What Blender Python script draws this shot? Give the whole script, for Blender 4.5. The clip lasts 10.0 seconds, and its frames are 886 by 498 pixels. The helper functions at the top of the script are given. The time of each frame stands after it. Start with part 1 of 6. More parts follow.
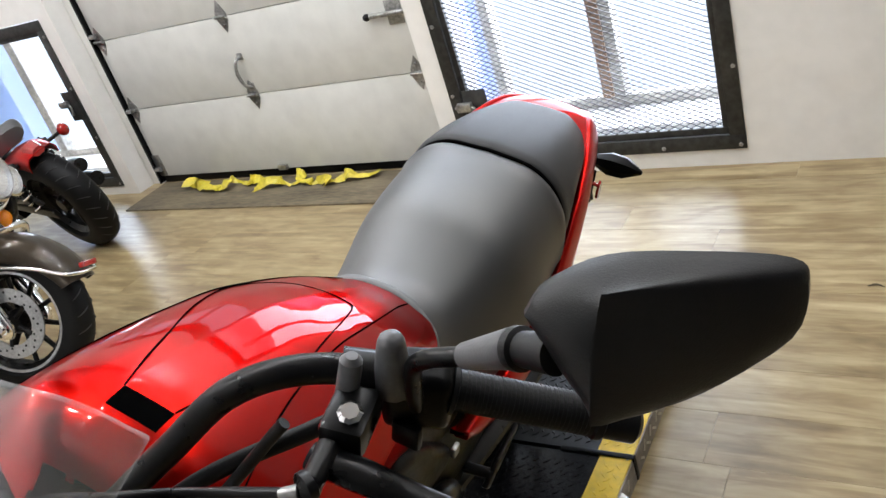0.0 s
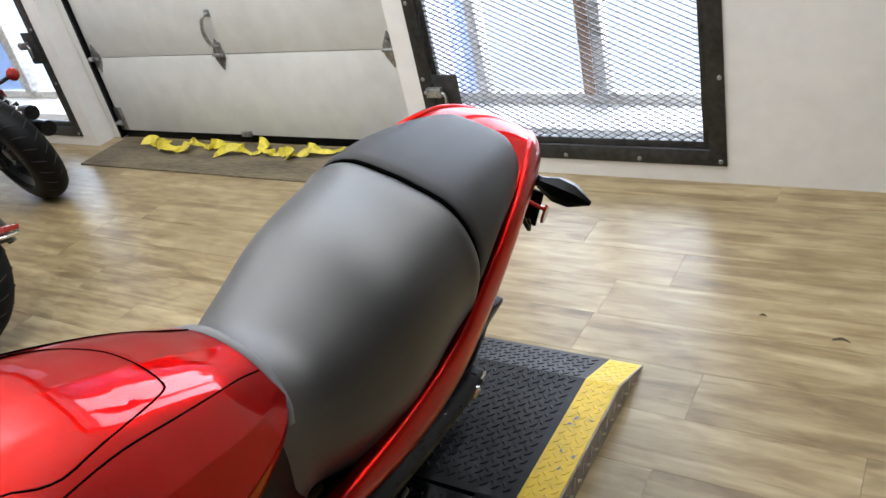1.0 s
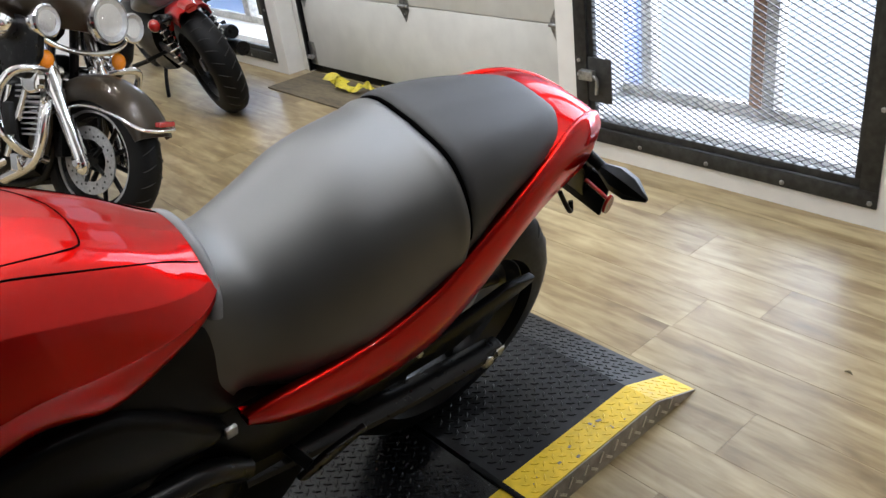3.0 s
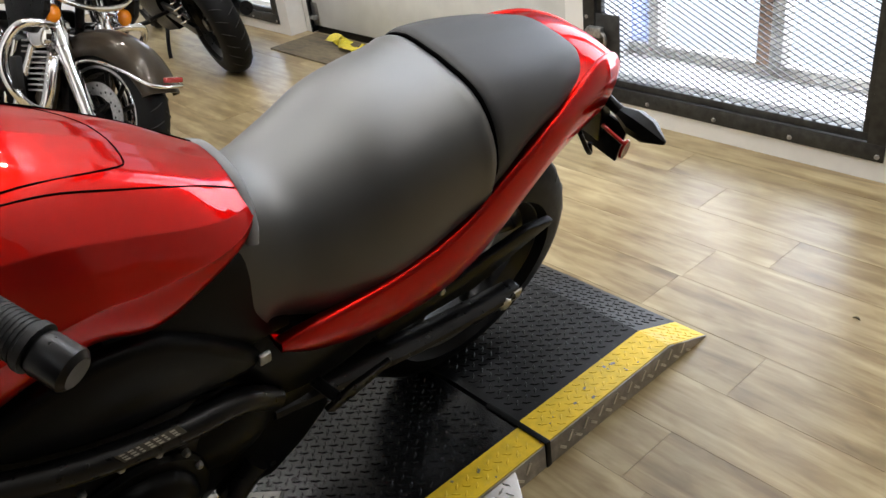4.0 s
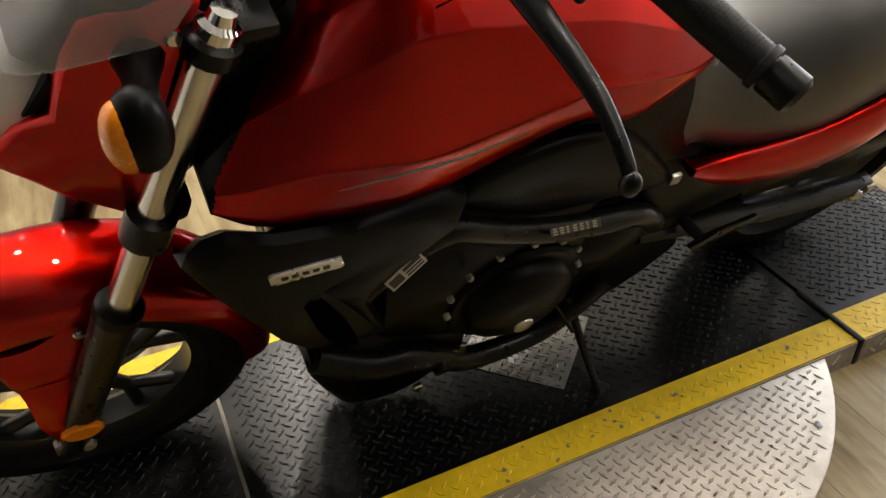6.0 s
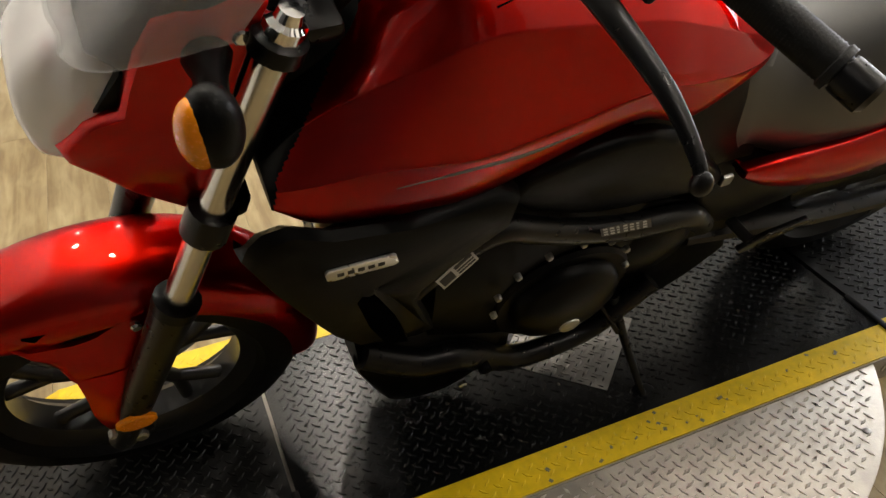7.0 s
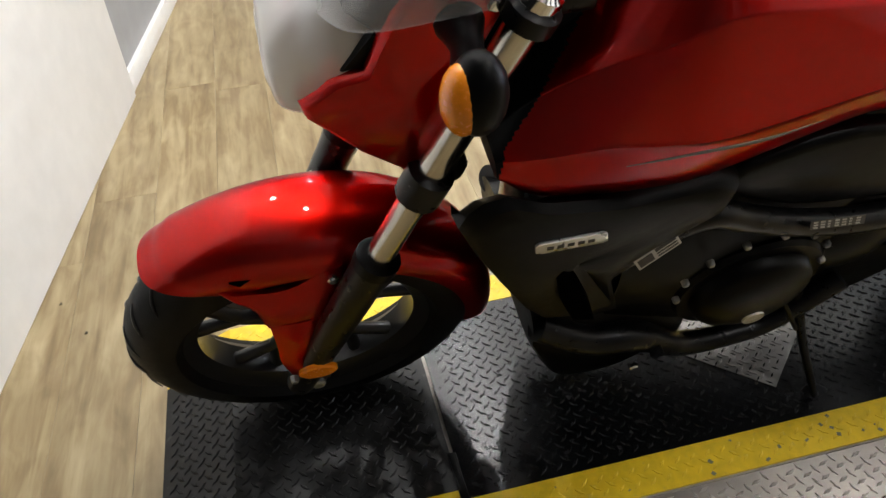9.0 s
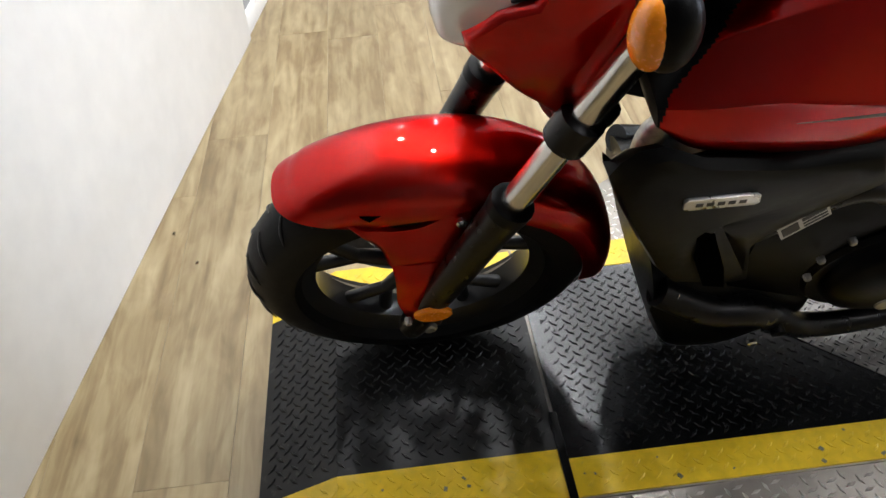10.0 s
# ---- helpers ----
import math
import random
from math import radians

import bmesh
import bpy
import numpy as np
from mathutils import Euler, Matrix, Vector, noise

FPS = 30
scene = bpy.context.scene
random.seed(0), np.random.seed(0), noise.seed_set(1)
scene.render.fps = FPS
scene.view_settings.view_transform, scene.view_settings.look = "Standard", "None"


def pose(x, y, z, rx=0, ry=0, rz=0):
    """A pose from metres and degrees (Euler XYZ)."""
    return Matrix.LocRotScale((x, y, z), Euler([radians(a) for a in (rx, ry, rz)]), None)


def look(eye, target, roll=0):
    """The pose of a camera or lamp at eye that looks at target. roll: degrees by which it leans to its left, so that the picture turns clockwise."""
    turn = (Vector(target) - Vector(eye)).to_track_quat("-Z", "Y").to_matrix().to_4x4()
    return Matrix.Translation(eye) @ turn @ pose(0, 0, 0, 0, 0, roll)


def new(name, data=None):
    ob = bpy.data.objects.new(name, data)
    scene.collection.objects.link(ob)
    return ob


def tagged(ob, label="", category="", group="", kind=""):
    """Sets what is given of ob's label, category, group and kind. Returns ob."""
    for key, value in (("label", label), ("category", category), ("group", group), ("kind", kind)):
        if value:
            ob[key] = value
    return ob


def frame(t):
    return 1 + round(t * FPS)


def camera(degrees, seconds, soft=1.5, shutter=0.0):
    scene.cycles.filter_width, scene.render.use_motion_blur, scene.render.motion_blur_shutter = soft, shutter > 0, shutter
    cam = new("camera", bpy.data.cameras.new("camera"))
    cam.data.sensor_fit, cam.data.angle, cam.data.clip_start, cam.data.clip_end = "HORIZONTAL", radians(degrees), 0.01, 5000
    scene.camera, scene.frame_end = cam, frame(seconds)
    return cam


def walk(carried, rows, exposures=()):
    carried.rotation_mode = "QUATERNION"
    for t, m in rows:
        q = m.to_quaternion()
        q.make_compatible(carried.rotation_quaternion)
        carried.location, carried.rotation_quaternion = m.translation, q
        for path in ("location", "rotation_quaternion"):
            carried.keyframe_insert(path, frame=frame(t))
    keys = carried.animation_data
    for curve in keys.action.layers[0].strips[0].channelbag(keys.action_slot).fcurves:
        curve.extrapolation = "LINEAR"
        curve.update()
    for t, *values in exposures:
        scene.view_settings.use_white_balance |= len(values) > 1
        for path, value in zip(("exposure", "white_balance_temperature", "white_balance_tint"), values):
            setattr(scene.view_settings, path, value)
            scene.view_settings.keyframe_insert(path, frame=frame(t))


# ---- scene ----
cam = camera(56.82, 10.0)
PATH = [
    (0, (0.9271, 0.1686, 1.4862), (-0.1363, 1.5942, 0.5715), -18.52),
    (0.5, (0.9682, 0.3202, 1.4712), (-0.1106, 1.7121, 0.5233), -17.01),
    (1, (0.9480, 0.4615, 1.4626), (-0.0999, 1.8438, 0.4671), -13.72),
    (1.5, (1.0299, 0.5486, 1.4605), (-0.2145, 1.8149, 0.5396), -10.38),
    (2, (1.1469, 0.6141, 1.4302), (-0.2832, 1.7358, 0.5955), -6.19),
    (2.5, (1.1963, 0.6426, 1.4119), (-0.2331, 1.7402, 0.5447), -7.08),
    (2.7, (1.1989, 0.6461, 1.3924), (-0.2120, 1.7350, 0.4849), -7.06),
    (3.8, (1.2259, 0.6178, 1.3218), (-0.1544, 1.6646, 0.3223), -10.70),
    (4, (1.2046, 0.5702, 1.3246), (-0.1658, 1.6205, 0.3153), -8.11),
    (4.5, (1.1834, 0.3945, 1.3199), (-0.1780, 1.3792, 0.2351), -9.31),
    (5, (1.1473, 0.2930, 1.3033), (-0.2467, 1.2124, 0.2026), -6.91),
    (5.5, (1.1032, 0.2269, 1.2925), (-0.3454, 0.9328, 0.1080), -3.60),
    (7, (1.0945, 0.1599, 1.2973), (-0.4146, 0.7105, 0.1060), -3.77),
    (7.5, (1.0827, 0.1506, 1.2924), (-0.4186, 0.6705, 0.0776), -4.30),
    (8, (1.0757, 0.1420, 1.3017), (-0.4403, 0.6436, 0.0976), -4.54),
    (8.5, (1.0628, 0.1032, 1.3060), (-0.4792, 0.4812, 0.0897), -5.72),
    (9, (1.0477, 0.0529, 1.3054), (-0.4978, 0.3263, 0.0658), -5.07),
    (9.5, (1.0396, 0.0090, 1.2859), (-0.4915, 0.1645, 0.0086), -4.85),
    (10, (1.0480, -0.0287, 1.2779), (-0.4847, 0.0580, -0.0040), -4.38),
]
EXPOSURE = [(0, -0.10, 6080, 10), (2, -0.31, 5920, 10), (2.7, -0.28, 5950, 10), (3.8, -0.22, 6250, 10), (5, -0.12, 6850, 10), (5.5, -0.10, 7150, 10), (7.5, -0.16, 7200, 10), (8.5, -0.13, 6650, 10), (9.5, 0.13, 6050, 10), (10, 0.16, 6000, 10)]
walk(cam, [(t, look(eye, target, roll)) for t, eye, target, roll in PATH], EXPOSURE)

# ---- light ----
world = bpy.data.worlds.new("sky")
scene.world = world
world.use_nodes = True
wn = world.node_tree.nodes
sky = wn.new("ShaderNodeTexSky")
sky.sky_type, sky.sun_disc = "NISHITA", False
sky.sun_elevation, sky.sun_rotation = radians(40), radians(20)
world.node_tree.links.new(sky.outputs[0], wn["Background"].inputs[0])
wn["Background"].inputs[1].default_value = 0.15

CEILING = 3.6
DOWNLIGHTS = [(-0.95, -0.1), (-0.45, 0.7), (-0.95, 1.9), (-2.7, -0.1), (-2.7, 0.9), (-2.7, 1.9), (-3.75, 0.9), (-4.4, 1.9), (0.5, 2.4)]
DOWNLIGHT_WATTS, WINDOW_WATTS = 23, 120


def lamp(name, at, aim, size, watts, colour=(1, 1, 1), size_y=None):
    data = bpy.data.lights.new(name, "AREA")
    data.energy, data.size, data.color, data.shape = watts, size, colour, "DISK"
    if size_y:
        data.shape, data.size_y = "RECTANGLE", size_y
    ob = new(name, data)
    ob.matrix_world = look(at, aim)
    return ob


for lx, ly in DOWNLIGHTS:
    lamp("downlight_lamp", (lx, ly, CEILING - 0.012), (lx, ly, 0), 0.13, DOWNLIGHT_WATTS, (1.0, 0.965, 0.92))
lamp("window_daylight", (-0.33, 3.8, 1.32), (-0.33, 0, 1.1), 1.3, WINDOW_WATTS, (0.84, 0.9, 1.0), 2.2)
lamp("window_daylight", (-4.3, 3.8, 0.72), (-4.3, 0, 0.5), 1.7, 42, (0.8, 0.88, 1.0), 1.05)
# two bluish fill lamps, added to brighten the area before the back wall
COOL_FILL_LIGHTS = [(-0.45, 2.85), (-1.2, 2.85)]
for lx, ly in COOL_FILL_LIGHTS:
    lamp("downlight_lamp", (lx, ly, CEILING - 0.012), (lx, ly, 0), 0.13, 22, (0.88, 0.93, 1.0))
SIDE_LIGHTS = [(2.6, 2.1), (1.45, 2.5)]
for lx, ly in SIDE_LIGHTS:
    lamp("downlight_lamp", (lx, ly, CEILING - 0.012), (lx, ly, 0), 0.13, 17, (1.0, 0.965, 0.92))


# ---- materials ----
def surf(name, colour, rough=0.5, metal=0.0, coat=0.0, var=0.12, scale=40.0, bump=0.0, fine=300.0, stretch=(1, 1, 1), rvar=0.1, spec=0.5, dark=None, spots=0.0, crough=0.04, sheen=0.0):
    """Principled surface with colour variation at two scales, roughness variation and fine relief."""
    m = bpy.data.materials.new(name)
    m.use_nodes = True
    nt = m.node_tree
    b = nt.nodes["Principled BSDF"]
    tc, mp = nt.nodes.new("ShaderNodeTexCoord"), nt.nodes.new("ShaderNodeMapping")
    mp.inputs["Scale"].default_value = stretch
    nt.links.new(tc.outputs["Object"], mp.inputs["Vector"])
    big, small = nt.nodes.new("ShaderNodeTexNoise"), nt.nodes.new("ShaderNodeTexNoise")
    for n, s in ((big, scale / 8), (small, scale)):
        n.inputs["Scale"].default_value, n.inputs["Detail"].default_value = s, 5
        nt.links.new(mp.outputs[0], n.inputs["Vector"])
    mix = nt.nodes.new("ShaderNodeMath")
    mix.operation = "ADD"
    nt.links.new(big.outputs["Fac"], mix.inputs[0])
    nt.links.new(small.outputs["Fac"], mix.inputs[1])
    ramp = nt.nodes.new("ShaderNodeMapRange")
    ramp.inputs["From Min"].default_value, ramp.inputs["From Max"].default_value = 0.7, 1.3
    nt.links.new(mix.outputs[0], ramp.inputs["Value"])
    col = nt.nodes.new("ShaderNodeMix")
    col.data_type = "RGBA"
    lo = dark or [c * (1 - 2 * var) for c in colour]
    hi = colour if dark else [min(1, c * (1 + var)) for c in colour]
    col.inputs[6].default_value, col.inputs[7].default_value = (*lo, 1), (*hi, 1)
    nt.links.new(ramp.outputs[0], col.inputs[0])
    out = col.outputs[2]
    if spots:
        sp = nt.nodes.new("ShaderNodeTexNoise")
        sp.inputs["Scale"].default_value, sp.inputs["Detail"].default_value = scale * 1.7, 8
        nt.links.new(mp.outputs[0], sp.inputs["Vector"])
        cr = nt.nodes.new("ShaderNodeMapRange")
        cr.inputs["From Min"].default_value, cr.inputs["From Max"].default_value = 0.62, 0.7
        cr.inputs["To Max"].default_value = spots
        nt.links.new(sp.outputs["Fac"], cr.inputs["Value"])
        c2 = nt.nodes.new("ShaderNodeMix")
        c2.data_type = "RGBA"
        c2.inputs[7].default_value = (0.25, 0.24, 0.22, 1)
        nt.links.new(cr.outputs[0], c2.inputs[0])
        nt.links.new(out, c2.inputs[6])
        out = c2.outputs[2]
    nt.links.new(out, b.inputs["Base Color"])
    rr = nt.nodes.new("ShaderNodeMapRange")
    rr.inputs["To Min"].default_value, rr.inputs["To Max"].default_value = max(0.02, rough - rvar), min(1, rough + rvar)
    nt.links.new(small.outputs["Fac"], rr.inputs["Value"])
    nt.links.new(rr.outputs[0], b.inputs["Roughness"])
    b.inputs["Metallic"].default_value, b.inputs["Coat Weight"].default_value = metal, coat
    b.inputs["Coat Roughness"].default_value = crough
    b.inputs["Specular IOR Level"].default_value = spec
    b.inputs["Sheen Weight"].default_value, b.inputs["Sheen Roughness"].default_value = sheen, 0.4
    if bump:
        f, bp = nt.nodes.new("ShaderNodeTexNoise"), nt.nodes.new("ShaderNodeBump")
        f.inputs["Scale"].default_value, f.inputs["Detail"].default_value = fine, 4
        nt.links.new(mp.outputs[0], f.inputs["Vector"])
        bp.inputs["Strength"].default_value, bp.inputs["Distance"].default_value = bump, 0.001
        nt.links.new(f.outputs["Fac"], bp.inputs["Height"])
        nt.links.new(bp.outputs[0], b.inputs["Normal"])
    return m


def glass(name, colour, rough=0.02, alpha=0.25):
    m = bpy.data.materials.new(name)
    m.use_nodes = True
    b = m.node_tree.nodes["Principled BSDF"]
    b.inputs["Base Color"].default_value, b.inputs["Roughness"].default_value = (*colour, 1), rough
    b.inputs["Alpha"].default_value = alpha
    b.inputs["Specular IOR Level"].default_value = 0.6
    return m


def glow(name, colour, strength):
    m = bpy.data.materials.new(name)
    m.use_nodes = True
    b = m.node_tree.nodes["Principled BSDF"]
    b.inputs["Base Color"].default_value = (*colour, 1)
    b.inputs["Emission Color"].default_value, b.inputs["Emission Strength"].default_value = (*colour, 1), strength
    return m


def wood_floor(name):
    """Vinyl planks printed with weathered oak: long grain along x, pale and grey-brown bands, each plank its own tone."""
    m = bpy.data.materials.new(name)
    m.use_nodes = True
    nt = m.node_tree
    b = nt.nodes["Principled BSDF"]
    tc, info = nt.nodes.new("ShaderNodeTexCoord"), nt.nodes.new("ShaderNodeObjectInfo")
    add, mul = nt.nodes.new("ShaderNodeVectorMath"), nt.nodes.new("ShaderNodeVectorMath")
    mul.operation = "SCALE"
    comb = nt.nodes.new("ShaderNodeCombineXYZ")
    for i in range(3):
        nt.links.new(info.outputs["Random"], comb.inputs[i])
    nt.links.new(comb.outputs[0], mul.inputs[0])
    mul.inputs["Scale"].default_value = 57.0
    nt.links.new(tc.outputs["Object"], add.inputs[0])
    nt.links.new(mul.outputs[0], add.inputs[1])

    def noise_at(scale, stretch, detail=6):
        mp, n = nt.nodes.new("ShaderNodeMapping"), nt.nodes.new("ShaderNodeTexNoise")
        mp.inputs["Scale"].default_value = stretch
        nt.links.new(add.outputs[0], mp.inputs["Vector"])
        n.inputs["Scale"].default_value, n.inputs["Detail"].default_value = scale, detail
        n.inputs["Distortion"].default_value = 0.7
        nt.links.new(mp.outputs[0], n.inputs["Vector"])
        return n
    broad, grain, knots = noise_at(5.0, (0.38, 4.4, 1), 3), noise_at(42.0, (0.22, 1.5, 1), 5), noise_at(7.0, (1.0, 2.0, 1), 3)
    ramp = nt.nodes.new("ShaderNodeValToRGB")
    e = ramp.color_ramp.elements
    e[0].position, e[0].color = 0.26, (0.135, 0.092, 0.046, 1)
    e[1].position, e[1].color = 0.72, (0.4, 0.325, 0.195, 1)
    for p, c in ((0.42, (0.215, 0.158, 0.082, 1)), (0.56, (0.3, 0.236, 0.132, 1))):
        q = e.new(p)
        q.color = c
    mixv = nt.nodes.new("ShaderNodeMath")
    mixv.operation = "MULTIPLY_ADD"
    mixv.inputs[1].default_value = 0.16
    nt.links.new(grain.outputs["Fac"], mixv.inputs[0])
    half = nt.nodes.new("ShaderNodeMath")
    half.operation = "MULTIPLY_ADD"
    half.inputs[1].default_value, half.inputs[2].default_value = 0.70, -0.175
    nt.links.new(broad.outputs["Fac"], half.inputs[0])
    mid = noise_at(8.0, (0.8, 2.4, 1), 4)
    third = nt.nodes.new("ShaderNodeMath")
    third.operation = "MULTIPLY_ADD"
    third.inputs[1].default_value = 0.50
    nt.links.new(mid.outputs["Fac"], third.inputs[0])
    nt.links.new(half.outputs[0], third.inputs[2])
    nt.links.new(third.outputs[0], mixv.inputs[2])
    nt.links.new(mixv.outputs[0], ramp.inputs[0])
    tone = nt.nodes.new("ShaderNodeHueSaturation")
    vr = nt.nodes.new("ShaderNodeMapRange")
    vr.inputs["To Min"].default_value, vr.inputs["To Max"].default_value = 0.93, 1.08
    nt.links.new(info.outputs["Random"], vr.inputs["Value"])
    nt.links.new(vr.outputs[0], tone.inputs["Value"])
    tone.inputs["Saturation"].default_value = 1.06
    nt.links.new(ramp.outputs[0], tone.inputs["Color"])
    kr = nt.nodes.new("ShaderNodeMapRange")
    kr.inputs["From Min"].default_value, kr.inputs["From Max"].default_value, kr.inputs["To Max"].default_value = 0.60, 0.76, 0.5
    nt.links.new(knots.outputs["Fac"], kr.inputs["Value"])
    km = nt.nodes.new("ShaderNodeMix")
    km.data_type = "RGBA"
    km.inputs[7].default_value = (0.22, 0.155, 0.085, 1)
    nt.links.new(kr.outputs[0], km.inputs[0])
    nt.links.new(tone.outputs[0], km.inputs[6])
    nt.links.new(km.outputs[2], b.inputs["Base Color"])
    rr = nt.nodes.new("ShaderNodeMapRange")
    rr.inputs["To Min"].default_value, rr.inputs["To Max"].default_value = 0.24, 0.42
    nt.links.new(broad.outputs["Fac"], rr.inputs["Value"])
    nt.links.new(rr.outputs[0], b.inputs["Roughness"])
    bp = nt.nodes.new("ShaderNodeBump")
    bp.inputs["Strength"].default_value, bp.inputs["Distance"].default_value = 0.12, 0.001
    nt.links.new(grain.outputs["Fac"], bp.inputs["Height"])
    nt.links.new(bp.outputs[0], b.inputs["Normal"])
    return m


RED = surf("candy_red_paint", (0.45, 0.0048, 0.0019), 0.32, 1.0, 0.6, 0.02, 60, rvar=0.0, crough=0.01)
RED.node_tree.nodes["Principled BSDF"].inputs["Specular Tint"].default_value = (0.6, 0.01, 0.005, 1)
BLACK = surf("black_plastic", (0.003, 0.003, 0.0031), 0.34, 0, 0, 0.15, 80, 0.2, 500, spec=0.10)
BOOT = surf("worn_grey_plastic", (0.13, 0.13, 0.135), 0.42, 0.2, 0, 0.15, 80, 0.2, 500, spec=0.4)
MIRROR_BLACK = surf("grained_black_plastic", (0.011, 0.011, 0.0115), 0.43, 0, 0, 0.1, 80, 0.3, 900, spec=0.33)
SATIN = surf("satin_black_steel", (0.004, 0.004, 0.0043), 0.3, 0.0, 0.0, 0.1, 60, spec=0.25)
ENGINE = surf("black_engine_enamel", (0.003, 0.0029, 0.0026), 0.34, 0.0, 0.0, 0.2, 50, 0.2, 350, spec=0.11)
SEAT = surf("seat_vinyl", (0.005, 0.005, 0.0054), 0.49, 0, 0, 0.05, 30, 0.1, 700, rvar=0.03, spec=0.6, sheen=0.10)
SEAT.node_tree.nodes["Principled BSDF"].inputs["IOR"].default_value = 1.92     # vinyl dressed to a shine
WELT = surf("pale_seat_welt", (0.16, 0.16, 0.165), 0.5, 0, 0, 0.05, 30, spec=0.5)
SEAT_B = surf("grained_seat_vinyl", (0.03, 0.03, 0.031), 0.55, 0, 0, 0.06, 30, 0.5, 500, rvar=0.05, spec=0.4)
RUBBER = surf("tyre_rubber", (0.0045, 0.0045, 0.0047), 0.55, 0, 0, 0.2, 60, 0.3, 300, spec=0.16)
GRIP = surf("grip_rubber", (0.006, 0.006, 0.006), 0.5, 0, 0, 0.1, 60, 0.4, 400, spec=0.25)
CHROME = surf("brushed_fork_steel", (0.72, 0.70, 0.66), 0.2, 1.0, 0, 0.05, 30, rvar=0.05)
BRIGHT = surf("chrome", (0.85, 0.85, 0.86), 0.08, 1.0, 0, 0.03, 30, rvar=0.03)
ALU = surf("cast_aluminium", (0.55, 0.55, 0.55), 0.38, 1.0, 0, 0.15, 90, 0.2, 300)
AMBER = surf("amber_lens", (0.90, 0.27, 0.004), 0.25, 0, 0.3, 0.05, 200, 0.04, 160)
REDLENS = surf("red_lens", (0.30, 0.012, 0.01), 0.2, 0, 0.8, 0.1, 200)
LAMPGLASS = glass("lamp_glass", (0.9, 0.9, 0.9), 0.03, 0.12)
# near-black without gloss: the shade inside slots, vents and gaps as a colour
VOID = surf("painted_recess_shade", (0.002, 0.002, 0.002), 0.9, spec=0.0)
CLEAR = glass("headlamp_glass", (0.80, 0.80, 0.80), 0.12, 0.72)
SCREEN = glass("windscreen_acrylic", (0.5, 0.5, 0.5), 0.03, 0.27)
STICKER = surf("sticker_white", (0.55, 0.55, 0.55), 0.5, 0, 0, 0.05)
GREY_LABEL = surf("dark_grey_label", (0.035, 0.035, 0.035), 0.5, 0, 0, 0.05)
INK = surf("sticker_ink", (0.02, 0.02, 0.02), 0.5, 0, 0, 0.05)
SILVER = surf("grey_graphic", (0.16, 0.13, 0.11), 0.5, 0.2, 0, 0.05)
BADGE = surf("silver_badge", (0.75, 0.75, 0.74), 0.28, 0.7, 0.4, 0.05)
WHITE = surf("white_wall_paint", (0.80, 0.785, 0.75), 0.55, 0, 0, 0.03, 14, 0.12, 160)
CEIL = surf("white_ceiling_paint", (0.78, 0.78, 0.78), 0.8, 0, 0, 0.03, 12, 0.1, 120)
GREY = surf("grey_wall_paint", (0.33, 0.33, 0.33), 0.6, 0, 0, 0.06, 14, 0.1, 120)
DOOR = surf("off_white_garage_door_enamel", (0.63, 0.63, 0.595), 0.42, 0, 0, 0.05, 10, 0.15, 240)
GALV = surf("galvanised_steel", (0.42, 0.42, 0.41), 0.42, 0.9, 0, 0.25, 80)
YELLOW = surf("yellow_paint", (0.74, 0.505, 0.012), 0.42, 0, 0, 0.10, 45, 0.2, 250, spots=0.16)
TAPE = surf("yellow_tape", (0.60, 0.50, 0.04), 0.4, 0, 0, 0.15, 50)
DECK = surf("black_deck_paint", (0.005, 0.0053, 0.0058), 0.23, 0.0, 0.0, 0.3, 30, 0.05, 400, rvar=0.06, spots=0.06, spec=0.34)
DECK_WORN = surf("scuffed_black_deck_paint", (0.006, 0.006, 0.0062), 0.42, 0.0, 0.0, 0.3, 30, 0.15, 200, rvar=0.12, spots=0.10, spec=0.32)
RIM = surf("satin_black_cast_wheel", (0.014, 0.014, 0.0145), 0.33, 0.0, 0.0, 0.1, 60, 0.1, 300, spec=0.6)
SKIRT = surf("scuffed_skirt_plate", (0.36, 0.33, 0.29), 0.45, 0.35, 0, 0.2, 40, 0.2, 140)
BARS = surf("polished_tread_bars", (0.72, 0.70, 0.66), 0.3, 1.0, 0, 0.08, 25)
DULL = surf("worn_tread_plate", (0.26, 0.25, 0.24), 0.5, 1.0, 0, 0.15, 25, 0.25, 140, rvar=0.1)
STEEL = surf("bare_tread_plate", (0.40, 0.37, 0.33), 0.44, 1.0, 0, 0.12, 25, 0.25, 140, rvar=0.1)
IRON = surf("dark_steel_frame", (0.05, 0.05, 0.048), 0.5, 0.5, 0, 0.25, 40, 0.3, 200)
MESH = surf("expanded_mesh_steel", (0.06, 0.06, 0.06), 0.5, 0.5, 0, 0.2)
TIMBER = surf("stained_timber", (0.33, 0.19, 0.11), 0.55, 0, 0, 0.2, 30, 0.2, 120, (4, 4, 0.4))
WINFRAME = surf("weathered_window_frame", (0.56, 0.53, 0.48), 0.6, 0, 0, 0.2, 40)
MAT = surf("soiled_plywood_mat", (0.135, 0.108, 0.066), 0.75, 0, 0, 0.3, 30, 0.4, 150, (0.6, 3, 1))
PLANK = wood_floor("weathered_oak_vinyl")
BROWN = surf("brown_metallic_paint", (0.034, 0.025, 0.016), 0.3, 0.4, 0.5, 0.04, 80, rvar=0.0, spec=0.1)
BLUE = surf("blue_graphic", (0.03, 0.025, 0.14), 0.3, 0, 0.8, 0.05)
OUTSIDE = glow("overcast_daylight", (0.86, 0.92, 1.0), 1.35)
PALE_BLUE = glass("pale_blue_glass", (0.50, 0.66, 0.95), 0.05, 0.42)
